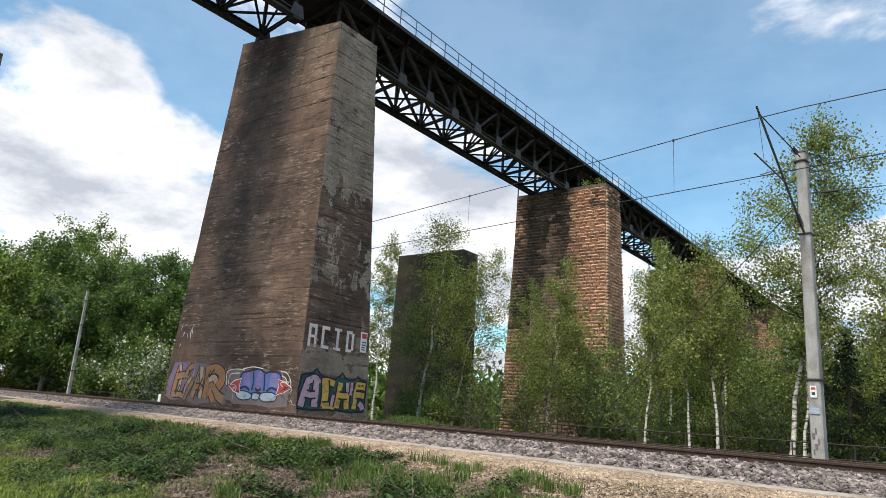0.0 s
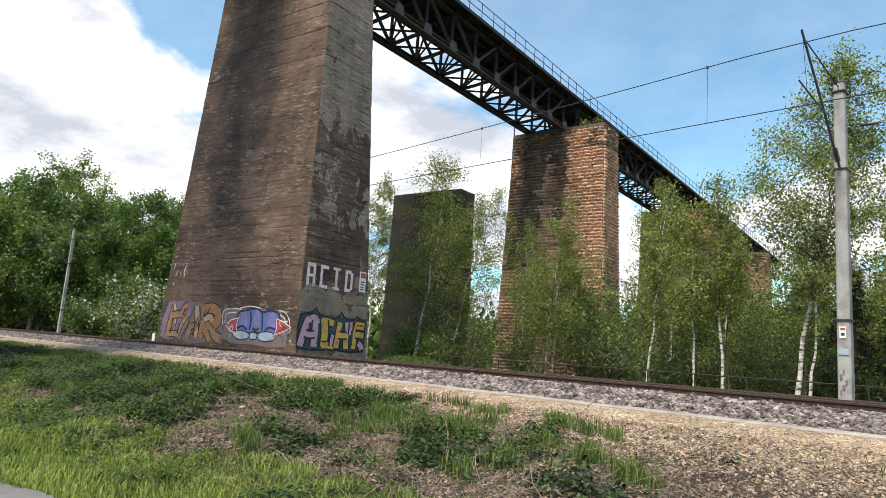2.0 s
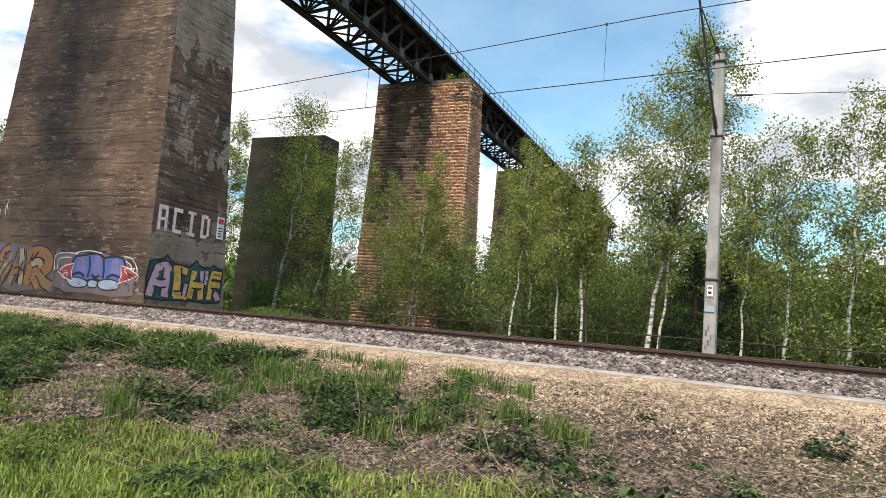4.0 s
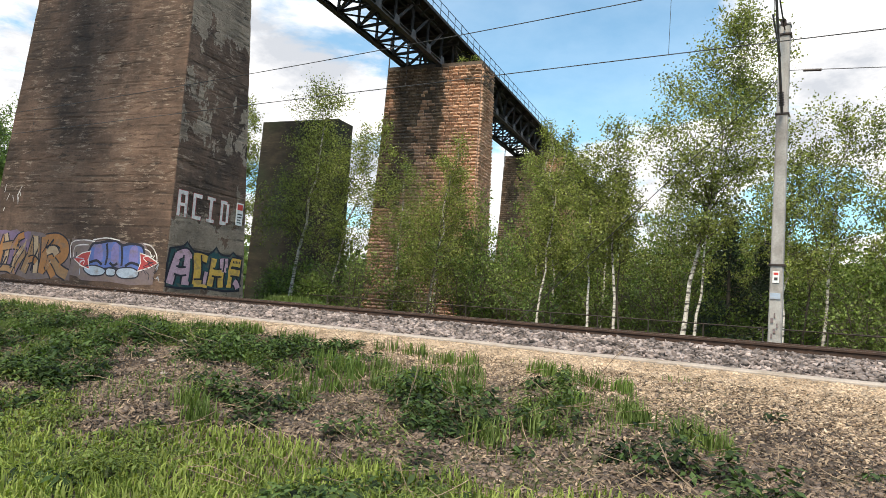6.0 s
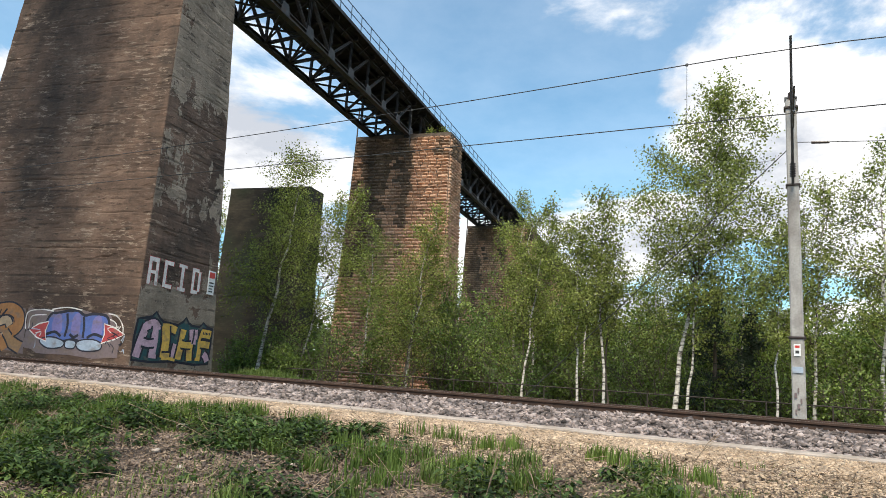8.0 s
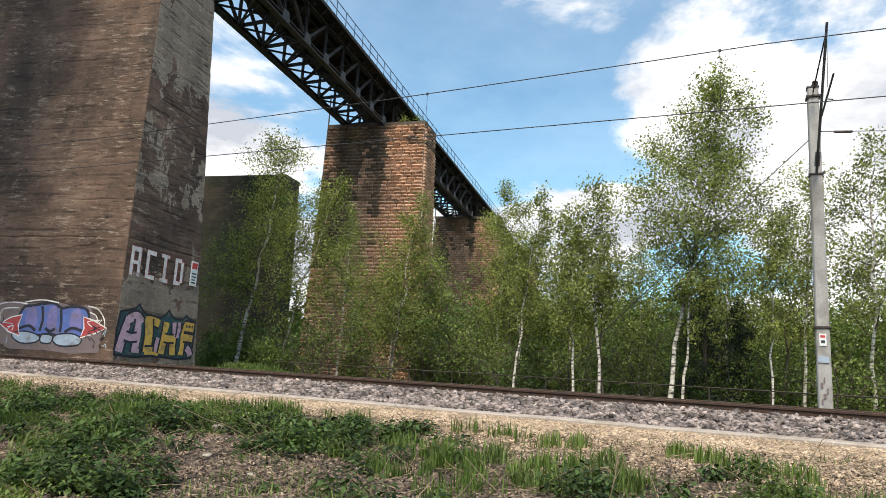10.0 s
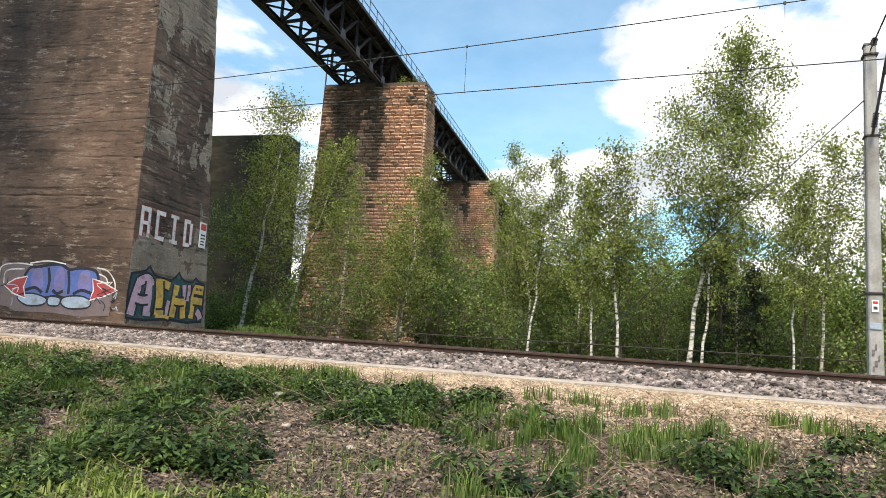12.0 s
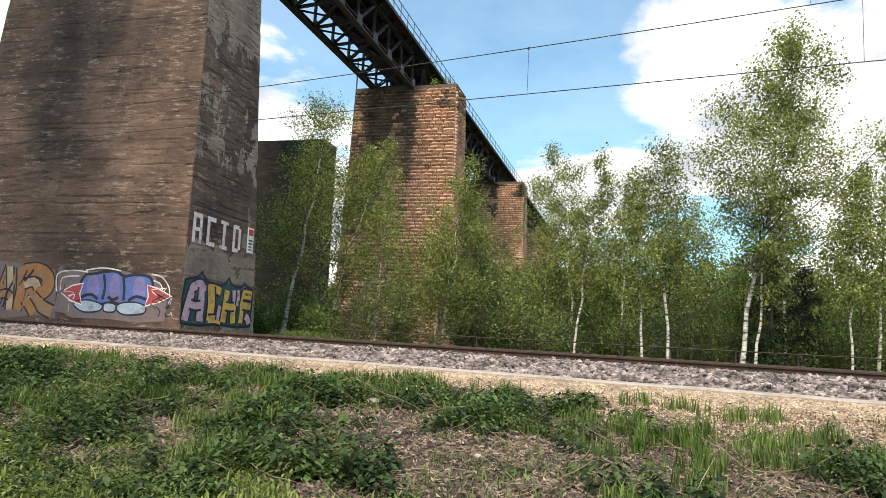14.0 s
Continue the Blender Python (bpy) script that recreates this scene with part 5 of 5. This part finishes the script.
def spruce(base, height, seed):
    rng = np.random.default_rng(seed)
    x, y = base
    z = float(ground_z(np.array(x), np.array(y))) - 0.1
    ob = thing("spruce_tree", "dark shaded spruce with drooping boughs", "spruce tree", at=(x, y, z))
    part("trunk", tubes("trunk", [[((0, 0, 0), 0.12), ((0, 0, height), 0.015)]], M["dark_bark"], 8), ob)
    wood, spots = [], []
    for k in range(46):
        t = 0.06 + 0.92 * k / 46
        a = rng.uniform(0, 6.28)
        r = (1 - t) * height * 0.36 * rng.uniform(0.75, 1.1) + 0.12
        b = bend((0, 0, t * height), (math.cos(a), math.sin(a), 0.15), r, 5, rng, 0.08, 0.1)
        wood.append([(q, 0.018 - 0.003 * j) for j, q in enumerate(b)])
        spots += [(q, (1 - j / 7)) for j, q in enumerate(b)][1:]
    part("branch_network", tubes("branch_network", wood, M["dark_bark"], 4), ob)["kind"] = "stuff"
    p = np.array([q for q, _ in spots])
    pick = p[rng.integers(len(p), size=4200)] + rng.normal(0, 0.11, (4200, 3)) + np.array([0, 0, -0.06])
    v, f = leaf_arrays(pick, 0.17, rng, 0.28, 0.5)
    part("crown", bulk_mesh("crown", v, f, M["spruce"]), ob)


spruce((-7.7, 17.0), 5.6, 5)
spruce((-6.4, 18.2), 4.8, 6)


def shrub(base, height, width, leaves, seed, leaf, label, size=0.11, name="shrub", category="shrub", blossom=0):
    rng = np.random.default_rng(seed)
    x, y = base
    z = float(ground_z(np.array(x), np.array(y))) - 0.05
    ob = thing(name, label, category, "shrubs beyond the track", at=(x, y, z))
    wood, spots = [], []
    for k in range(11):
        a = rng.uniform(0, 6.28)
        d = np.array([math.cos(a) * width / height, math.sin(a) * width / height, 1.0])
        b = bend((rng.normal(0, 0.15), rng.normal(0, 0.15), 0), d, height * rng.uniform(0.7, 1.05), 6, rng, 0.16, 0.05)
        wood.append([(q, max(0.006, 0.035 - 0.005 * j)) for j, q in enumerate(b)])
        for j in range(1, 7):
            for _ in range(3):
                tw = bend(b[j], rng.normal(size=3) + np.array([0, 0, 0.3]), rng.uniform(0.25, 0.6) * width, 3, rng, 0.2, 0.05)
                wood.append([(q, 0.006) for q in tw])
                spots += tw
    part("stem", tubes("stem", wood, M["dark_bark"], 4), ob)["kind"] = "stuff"
    p = np.array(spots)
    pick = p[rng.integers(len(p), size=leaves)] + rng.normal(0, 0.14 * width ** 0.5, (leaves, 3))
    pick[:, 2] = np.maximum(pick[:, 2], 0.05)
    v, f = leaf_arrays(pick, size, rng, 0.7)
    part("foliage", bulk_mesh("foliage", v, f, leaf), ob)
    if blossom:
        pick = p[rng.integers(len(p), size=blossom)] + rng.normal(0, 0.16, (blossom, 3))
        v, f = leaf_arrays(pick, size * 1.1, rng, 0.9)
        part("blossom", bulk_mesh("blossom", v, f, M["blossom"]), ob)


srng = np.random.default_rng(12)
for k, x in enumerate(np.arange(-27.5, 8, 1.55)):
    y = 16.5 + srng.uniform(-2.2, 3.5)
    h = srng.uniform(2.2, 4.6) if x < -9 else srng.uniform(1.6, 3.2)
    shrub((x + srng.uniform(-0.6, 0.6), y), h, srng.uniform(1.1, 1.8), 1000 if -25.5 < x < -17.5 else 2300, 300 + k, M["thicket_leaf"] if srng.random() < 0.68 else M["dark_leaf"], "dense green shrub with many thin stems")
for k, (x, y, h, w) in enumerate(((-19.5, 18.5, 5.4, 1.9), (-17.0, 20.5, 6.0, 2.2), (-13.2, 23.0, 6.0, 2.4), (-25.5, 19.5, 4.6, 1.6), (-22.8, 22.5, 5.2, 2.0), (-30.8, 17.2, 3.4, 1.4), (-33.5, 17.6, 2.6, 1.2), (-26.6, 13.2, 1.9, 1.0), (-9.5, 24.0, 5.4, 2.6), (-3.5, 23.0, 5.2, 2.4), (1.5, 22.5, 5.2, 2.4))):
    shrub((x, y), h, w, 4200, 360 + k, M["thicket_leaf"] if k % 2 else M["dark_leaf"], "tall leafy shrub growing between birches", 0.12)
for k, x in enumerate(np.arange(-24.0, 12, 1.7)):
    shrub((x + srng.uniform(-0.8, 0.8), 26 + srng.uniform(-2, 4)), srng.uniform(5.2, 7.6), srng.uniform(1.9, 2.6), 6000, 340 + 100 + k, M["dark_leaf"] if k % 3 == 0 else M["thicket_leaf"], "tall dense shrub at the back of the thicket", 0.16)
for k, x in enumerate(np.arange(-25.0, 22, 2.3)):
    shrub((x + srng.uniform(-0.8, 0.8), 34 + srng.uniform(-2, 3)), srng.uniform(5.8, 8.2), srng.uniform(2.2, 2.9), 4200, 700 + k, M["thicket_leaf"] if k % 2 else M["dark_leaf"], "tall dense shrub at the back of the thicket", 0.24)
for k, dx in enumerate((0.55, 0.85)):
    p = pier_point(Q2, dx, -0.8, Q2[6])
    rng_ = np.random.default_rng(400 + k)
    pl = thing("wall_plant", "small green plant rooted on the pier top", "plant", at=(p.x, p.y, p.z + 0.25))
    v, f = leaf_arrays(rng_.normal(0, 0.22, (160, 3)) + np.array([0, 0, 0.3]), 0.12, rng_, 0.6)
    v[:, 2] = np.maximum(v[:, 2], 0.0)
    part("foliage", bulk_mesh("foliage", v, f, M["birch_leaf"]), pl)
    part("stem", tubes("stem", [[((0, 0, 0), 0.015), ((0.05, 0, 0.4), 0.006)]], M["dark_bark"], 5), pl)

# woods to the west: broad crowns
woods = [((-72, 1), 11.5, 4.2), ((-78, 7), 15.0, 4.8), ((-70, 10), 13.0, 4.2), ((-84, 12), 19.0, 5.0), ((-74, 16), 15.5, 4.6), ((-66, 14.5), 11.0, 3.6), ((-86, 2), 14.5, 5.0), ((-92, 8), 17.5, 5.0), ((-80, 21), 16.5, 4.8), ((-64, 19), 10.0, 3.6), ((-90, -4), 13.0, 4.8), ((-99, 14), 17.5, 5.0), ((-71, 23), 13.0, 4.4), ((-61, 24), 9.0, 3.6), ((-54, 22), 7.5, 3.2), ((-60, 31), 10, 4.0), ((-100, 2), 15.0, 5.2), ((-104, 8), 17.0, 5.4), ((-96, 20), 18.0, 5.2), ((-88, 28), 17.0, 5.0), ((-78, 30), 14.0, 4.8), ((-108, -3), 14.0, 5.2), ((-67, 5), 8.5, 3.4), ((-76, 0), 10.0, 3.8)]
for k, (b, h, w) in enumerate(woods):
    tree("broadleaf_tree", "broad dark green deciduous tree at the wood's edge", "tree", b, h, (0.4, 0.2), w * 1.15, 0.1, 17000, 500 + k, M["dark_bark"], M["dark_leaf"] if k % 3 else M["thicket_leaf"], 0.27, 0.24, "trees of the western wood", 34, 0.06, 0.7, 1, 0.45)
tree("bare_tree", "thin half-bare tree rising above the wood", "tree", (-85, 15.5), 19.8, (0.3, 0.1), 3.0, 0.5, 900, 560, M["dark_bark"], M["birch_leaf"], 0.22, 0.2, "trees of the western wood", 30, 0.05, 1.1, 1)
for k, (x, y, h, w) in enumerate(((-60, 7.5, 3.2, 2.2), (-55, 9.5, 3.0, 2.0), (-50, 8.5, 2.8, 1.9), (-63, 10.5, 4.2, 2.4), (-46, 10.5, 3.4, 2.0), (-57, 14, 5.0, 2.6), (-50, 14, 4.6, 2.4), (-68, 7, 3.2, 2.4), (-74, 6, 3.2, 2.6), (-42, 13, 4.0, 2.0), (-80, 5, 3, 2.6))):
    shrub((x, y), h * 1.3, w * 1.2, 5600, 600 + k, M["birch_leaf"] if k % 3 else M["dark_leaf"], "rounded green bush at the foot of the wood", 0.2, "bush", "bush")
shrub((-46.5, 5.9), 4.9, 1.5, 2400, 620, M["dark_leaf"], "hawthorn bush in white blossom", 0.18, "hawthorn_bush", "bush", 900)
box = thing("marker_post", "short white marker post beside the pier", "marker post", at=(-37.4, 2.9, -0.5))
part("plate", bevel_box("plate", (0.32, 0.05, 0.62), M["white"], 0.02), box).location = (0, 0, 0.55)
part("stake", bevel_box("stake", (0.08, 0.08, 0.4), M["mast"], 0.01), box).location = (0, 0.06, 0.16)


def far_woods():
    rng = np.random.default_rng(91)
    ang = rng.uniform(0, 2 * np.pi, 900)
    ang = np.r_[ang, rng.uniform(0.1, 2.9, 900)]
    r = rng.uniform(110, 170, len(ang))
    r = np.where((np.sin(ang) > 0.0), r * rng.choice([0.42, 0.6, 1.0], len(ang)), r)
    c = np.stack([np.cos(ang) * r - 15, np.sin(ang) * r, rng.uniform(0.5, 4.6, len(ang)) * r / 75], 1)
    keep = ~((c[:, 1] > -40) & (c[:, 1] < 26) & (c[:, 0] > -62) & (c[:, 0] < 40)) & ~((np.abs(c[:, 0] - AXIS_X + 0.136 * c[:, 1]) < 6))
    keep &= ~((np.abs(c[:, 1] - 0.7) < 8))
    c = c[keep]
    n = 46
    pts = (c[:, None] + rng.normal(0, 1, (len(c), n, 3)) * np.array([2.3, 2.3, 1.5])).reshape(-1, 3)
    pts[:, 2] = np.maximum(pts[:, 2], -0.9)
    v, f = leaf_arrays(pts, 0.75, rng, 0.8)
    thing("far_woods", "distant band of mixed green woodland", "woods", kind="stuff", me=bulk_mesh("far_woods", v, f, M["dark_leaf"]))


far_woods()


# ---- plants on the embankment ----
def blades(name, label, places, height, width, seed, material, category="grass", spread=0.35):
    rng = np.random.default_rng(seed)
    n = len(places)
    h = (height * rng.uniform(0.45, 1.3, n))[:, None]
    a = rng.uniform(0, 2 * np.pi, n)
    d = np.stack([np.cos(a), np.sin(a), np.zeros(n)], 1)
    s = np.stack([-np.sin(a), np.cos(a), np.zeros(n)], 1) * width * rng.uniform(0.7, 1.3, n)[:, None]
    tilt = rng.uniform(0.05, spread, n)[:, None]
    mid = places + d * h * tilt * 0.35 + np.array([0, 0, 1.0]) * h * 0.6
    top = places + d * h * tilt * 1.3 + np.array([0, 0, 1.0]) * h * (1 - 0.4 * tilt)
    v = np.stack([places - s, places + s, mid + s * 0.7, mid - s * 0.7, top], 1).reshape(-1, 3)
    b = 5 * np.arange(n)[:, None]
    f = np.concatenate([b + np.array([0, 1, 2]), b + np.array([0, 2, 3]), b + np.array([3, 2, 4])])
    return thing(name, label, category, kind="stuff", me=bulk_mesh(name, v, f, material))


def on_ground(x, y, dz=0.0):
    return np.stack([x, y, ground_z(x, y) + dz], 1)


grng = np.random.default_rng(21)


def patchiness(x, y, s, k):
    return np.array([noise.noise((a * s, b * s, k)) for a, b in zip(x, y)])


def clumps(cx, cy, m, spread):
    x = (cx[:, None] + grng.normal(0, 1, (len(cx), m)) * spread).ravel()
    y = (cy[:, None] + grng.normal(0, 1, (len(cx), m)) * spread).ravel()
    return x, np.minimum(y, -2.2)


def build_plants():
    # short verge grass beside the path
    n = 120000
    x, y = np.r_[grng.uniform(-17, 3, 95000), grng.uniform(-40, -17, 25000)], grng.uniform(-12.2, -7.8, n)
    edge = np.array([path_edge(a) if a > -20 else path_edge(-20) + 0.08 * (a + 20) for a in x])
    keep = (y > edge - 0.06) & (grng.random(n) < np.clip(1.1 - (y + np.where(x > -9, 8.5, 9.6)) / 1.1 + 0.7 * patchiness(x, y, 0.7, 2.2) + 0.9 * patchiness(x, y, 2.1, 7.2), 0, 1))
    blades("verge_grass", "bright green verge grass beside the path", on_ground(x[keep], y[keep]), 0.12, 0.0085, 31, M["verge"], spread=0.8)
    # tall separate tufts on the slope
    cx, cy = grng.uniform(-30, 0, 200), grng.uniform(-8.2, -4.4, 200)
    ok = patchiness(cx, cy, 0.55, 3.3) > np.where(cx > -4, 0.3, 0.12)
    cx, cy = cx[ok], cy[ok]
    x, y = clumps(cx, cy, 120, 0.1)
    blades("grass_tufts", "tall green grass tufts on the bank", on_ground(x, y), 0.25, 0.007, 32, M["grass"], spread=0.6)
    # upright horsetail-like tufts in loose groups under the gravel strip
    gx, gy = grng.uniform(-24, -5.4, 34), -3.4 - 1.5 * grng.random(34) ** 1.4
    gx, gy = np.r_[gx, grng.uniform(-12, -6, 12)], np.r_[gy, grng.uniform(-6.2, -4.2, 12)]
    bx = (gx[:, None] + grng.normal(0, 0.2, (len(gx), 10))).ravel()
    by = np.minimum((gy[:, None] + grng.normal(0, 0.12, (len(gx), 10))).ravel(), -2.9)
    x, y = clumps(bx, by, 15, 0.06)
    blades("upright_grass", "upright spiky green tufts below the gravel strip", on_ground(x, y), 0.22, 0.008, 36, M["horsetail"], spread=0.36)
    # lush low grass on the western part of the bank
    n = 46000
    x, y = grng.uniform(-42, -13, n), grng.uniform(-9.2, -3.1, n)
    keep = patchiness(x, y, 0.35, 15.1) + 0.4 * np.clip((-x - 19) / 5, -1, 1) + 0.5 * patchiness(x, y, 1.9, 3.1) > 0.2
    blades("lush_grass", "lush bright grass on the western bank", on_ground(x[keep], y[keep]), 0.15, 0.009, 38, M["grass"], spread=0.8)
    # scattered thin grass
    n = 34000
    x, y = grng.uniform(-34, 2, n), grng.uniform(-9.5, -3.2, n)
    keep = patchiness(x, y, 0.6, 8.1) + 0.5 * patchiness(x, y, 2.3, 1.1) > np.where(x > -6, 0.26, 0.2)
    blades("thin_grass", "thin scattered grass on the bank", on_ground(x[keep], y[keep]), 0.13, 0.006, 33, M["grass"], spread=0.9)
    # nettles, brambles and other herbs: leafy stems in broken groups with bare ground between them
    cx, cy = grng.uniform(-34, 0.5, 17000), grng.uniform(-9.9, -3.3, 17000)
    cut = 0.7 * patchiness(cx, cy, 0.62, 12.7) + 0.6 * patchiness(cx, cy, 1.5, 4.4) + 0.5 * patchiness(cx, cy, 3.2, 9.4) + 0.3 * np.clip((-7.9 - cy) / 0.8, 0, 1) + 0.28 * np.clip((-cx - 5.5) / 10, -0.8, 0.9) - 0.3 * np.clip((cy + 4.6) / 1.2, 0, 1)
    ok = cut > np.where(cx > -4, np.where(cy < -6, 0.2, 0.36), np.where(cx > -13, 0.26, 0.12)) + 0.4 * grng.random(len(cx)) ** 2
    cx, cy, cut = cx[ok], cy[ok], cut[ok]
    hgt = np.where(cy < -8.3, 0.5, 1.0) * (0.09 + 0.28 * np.clip(cut, 0, 0.8)) * grng.uniform(0.4, 1.5, len(cx)) * np.clip(1.0 - (cy + 5.0) / 2.6, 0.45, 1)
    pale = patchiness(cx, cy, 0.9, 31.3) + grng.normal(0, 0.22, len(cx)) + 0.5 * np.clip((-7.9 - cy) / 0.8, 0, 1) > 0.24
    base = on_ground(cx, cy)
    for name, label, pick, tint, leaf, m, slim in (("nettles", "broken patches of dark green nettles and brambles", ~pale, M["nettle"], 0.068, 26, 0.3), ("bank_herbs", "lighter green leafy herbs among the nettles", pale, M["herb"], 0.05, 26, 0.2)):
        p0, h = base[pick], hgt[pick]
        k = len(p0)
        tier = (np.arange(m)[None] + grng.random((k, m))) / m
        a = grng.uniform(0, 2 * np.pi, (k, 1)) + np.arange(m)[None] * 2.4
        lean = grng.normal(0, 0.22, (k, 1, 2)) * h[:, None, None]
        off = (0.02 + 0.09 * (1 - 0.6 * tier) * grng.random((k, m)))
        p = np.concatenate([p0[:, None, :2] + lean * tier[..., None] + np.stack([np.cos(a), np.sin(a)], -1) * off[..., None], (p0[:, None, 2] + h[:, None] * (0.15 + 0.85 * tier))[..., None]], -1).reshape(-1, 3)
        n = len(p)
        a = a.ravel() + grng.normal(0, 0.3, n)
        d = np.stack([np.cos(a), np.sin(a), grng.normal(-0.2, 0.3, n)], 1)
        s = np.stack([-np.sin(a), np.cos(a), grng.normal(0, 0.25, n)], 1) * slim
        size = (leaf * grng.uniform(0.5, 1.5, n))[:, None]
        v = np.stack([p, p + (d * 0.45 + s) * size, p + (d - np.array([0, 0, 0.15])) * size, p + (d * 0.45 - s) * size], 1).reshape(-1, 3)
        thing(name, label, "weeds", kind="stuff", me=bulk_mesh(name, v, np.arange(4 * n).reshape(n, 4), tint))
    # dead stalks
    paths = []
    for k in range(1500):
        x, y = grng.uniform(-26, 0.5), grng.uniform(-9.0, -3.2)
        z = float(ground_z(np.array(x), np.array(y))) + 0.05
        a = grng.uniform(0, 6.28)
        long = k % 30 == 0
        b = bend((x, y, z), (math.cos(a), math.sin(a) * 0.6, grng.uniform(0.0, 0.22)), grng.uniform(0.7, 1.3) if long else grng.uniform(0.15, 0.6), 5, grng, 0.12, -0.04)
        paths.append([(q, 0.0045 if long else 0.0032) for q in b])
    thing("dead_stalks", "pale dry stalks lying on the bank", "dry stalks", kind="stuff", me=tubes("dead_stalks", paths, M["twig"], 4))
    # gravel along the kerb and down the eastern bank
    n = 60000
    x = np.r_[grng.uniform(-16, 2, n), grng.uniform(-44, -16, 26000)]
    y = -2.15 - np.abs(grng.normal(0, 1.5, len(x)))
    keep = (y > -3.3 - np.clip((x + 13) / 9, 0.0, 1) * 3.4 * grng.uniform(0.3, 1.1, len(x))) & (y < -2.14)
    x, y = x[keep], y[keep]
    thing("gravel", "loose yellowish gravel below the kerb", "gravel", kind="stuff", me=stones_mesh("gravel", on_ground(x, y, 0.004), 0.019, grng, M["gravel"]))
    # stones and crumbled soil on the bare slope
    n = 52000
    x, y = grng.uniform(-22, 1, n), -2.45 - 6.8 * np.sqrt(grng.random(n))
    thing("rubble", "brown stones and crumbled soil on the bank", "rubble", kind="stuff", me=stones_mesh("rubble", on_ground(x, y, 0.004), 0.022, grng, M["rubble"]))
    # leaf litter
    n = 60000
    x, y = grng.uniform(-20, 1, n), grng.uniform(-9.2, -3.0, n)
    v, f = leaf_arrays(on_ground(x, y, 0.02), 0.06, grng, 0.32)
    v[:, 2] = v[:, 2] * 0.7 + ground_z(v[:, 0], v[:, 1]) * 0.3 + 0.01
    thing("leaf_litter", "brown leaf litter and broken stems", "leaf litter", kind="stuff", me=bulk_mesh("leaf_litter", v, f, M["twig"]))
    # fresh grass on the mound behind the concrete pier
    x, y = grng.normal(-24.8, 1.0, 4200), grng.normal(9.6, 0.9, 4200)
    keep = x > -25.3
    blades("mound_grass", "fresh bright grass on a mound beside the pier", on_ground(x[keep], y[keep]), 0.16, 0.012, 39, M["grass"], spread=0.6)
    # grass and herbs beyond the track
    n = 30000
    x, y = grng.uniform(-50, 8, n), grng.uniform(2.9, 15, n)
    keep = (patchiness(x, y, 0.3, 5.5) > -0.2) & ~((x < -24.4) & (x > -37) & (y < 9))
    blades("rough_grass", "rough green grass beyond the track", on_ground(x[keep], y[keep]), 0.32, 0.012, 35, M["grass"], spread=0.5)


build_plants()


def loose_stone(x, y, size, seed):
    bm = bmesh.new()
    bmesh.ops.create_icosphere(bm, subdivisions=2, radius=size)
    for v in bm.verts:
        v.co *= 1 + 0.35 * noise.noise(v.co / size * 1.3 + Vector((seed * 3.7, 0, 0)))
        v.co.z *= 0.6
    me = bpy.data.meshes.new("loose_stone")
    bm.to_mesh(me); bm.free()
    me.materials.append(M["kerb"])
    thing("loose_stone", "pale angular stone lying on the weedy bank", "stone", "loose stones on the bank", me=me, at=(x, y, float(ground_z(np.array(x), np.array(y))) + size * 0.3))


for k, (x, y, size) in enumerate(((-13.3, -4.9, 0.1), (-12.9, -4.7, 0.07), (-11.6, -5.0, 0.06), (-14.4, -5.4, 0.08), (-10.6, -5.6, 0.05), (-9.4, -4.4, 0.05), (-12.2, -6.3, 0.06), (-8.3, -5.1, 0.05), (-11.0, -7.0, 0.05), (-6.4, -4.6, 0.05))):
    loose_stone(x, y, size, 900 + k)


def dead_branch(x, y, d, length, seed):
    rng = np.random.default_rng(seed)
    z = float(ground_z(np.array(x), np.array(y)))
    main = bend((0, 0, -0.03), d, length, 8, rng, 0.07, 0.03)
    wood = [[(q, 0.008 - 0.0007 * j) for j, q in enumerate(main)]]
    for j in (3, 5, 6):
        wood.append([(q, 0.003) for q in bend(main[j], np.array(d) + rng.normal(0, 0.5, 3), length * 0.25, 4, rng, 0.1, 0.0)])
    thing("dead_branch", "bare pale dead branch standing out of the weeds", "branch", "dead branches on the bank", me=tubes("dead_branch", wood, M["twig"], 5), at=(x, y, z))


for k, (x, y, d, length) in enumerate(((-6.9, -7.0, (0.9, 0.7, 0.55), 1.7), (-7.6, -6.6, (0.1, 0.2, 1.0), 0.7), (-7.1, -6.3, (-0.3, 0.1, 1.0), 0.6), (-9.2, -5.6, (0.7, 0.6, 0.6), 1.0), (-6.1, -5.3, (0.5, 0.3, 0.8), 0.9))):
    dead_branch(x, y, d, length, 950 + k)


# ---- masonry, piece by piece ----
masonry_pier(Q2, "tall rock-faced sandstone pier, orange and sooty, with shade painted on its left", True, 41)
masonry_pier(Q4, "tall weathered sandstone pier half hidden by birches", False, 42)
masonry_pier(Q5, "far weathered sandstone pier behind trees", False, 43)
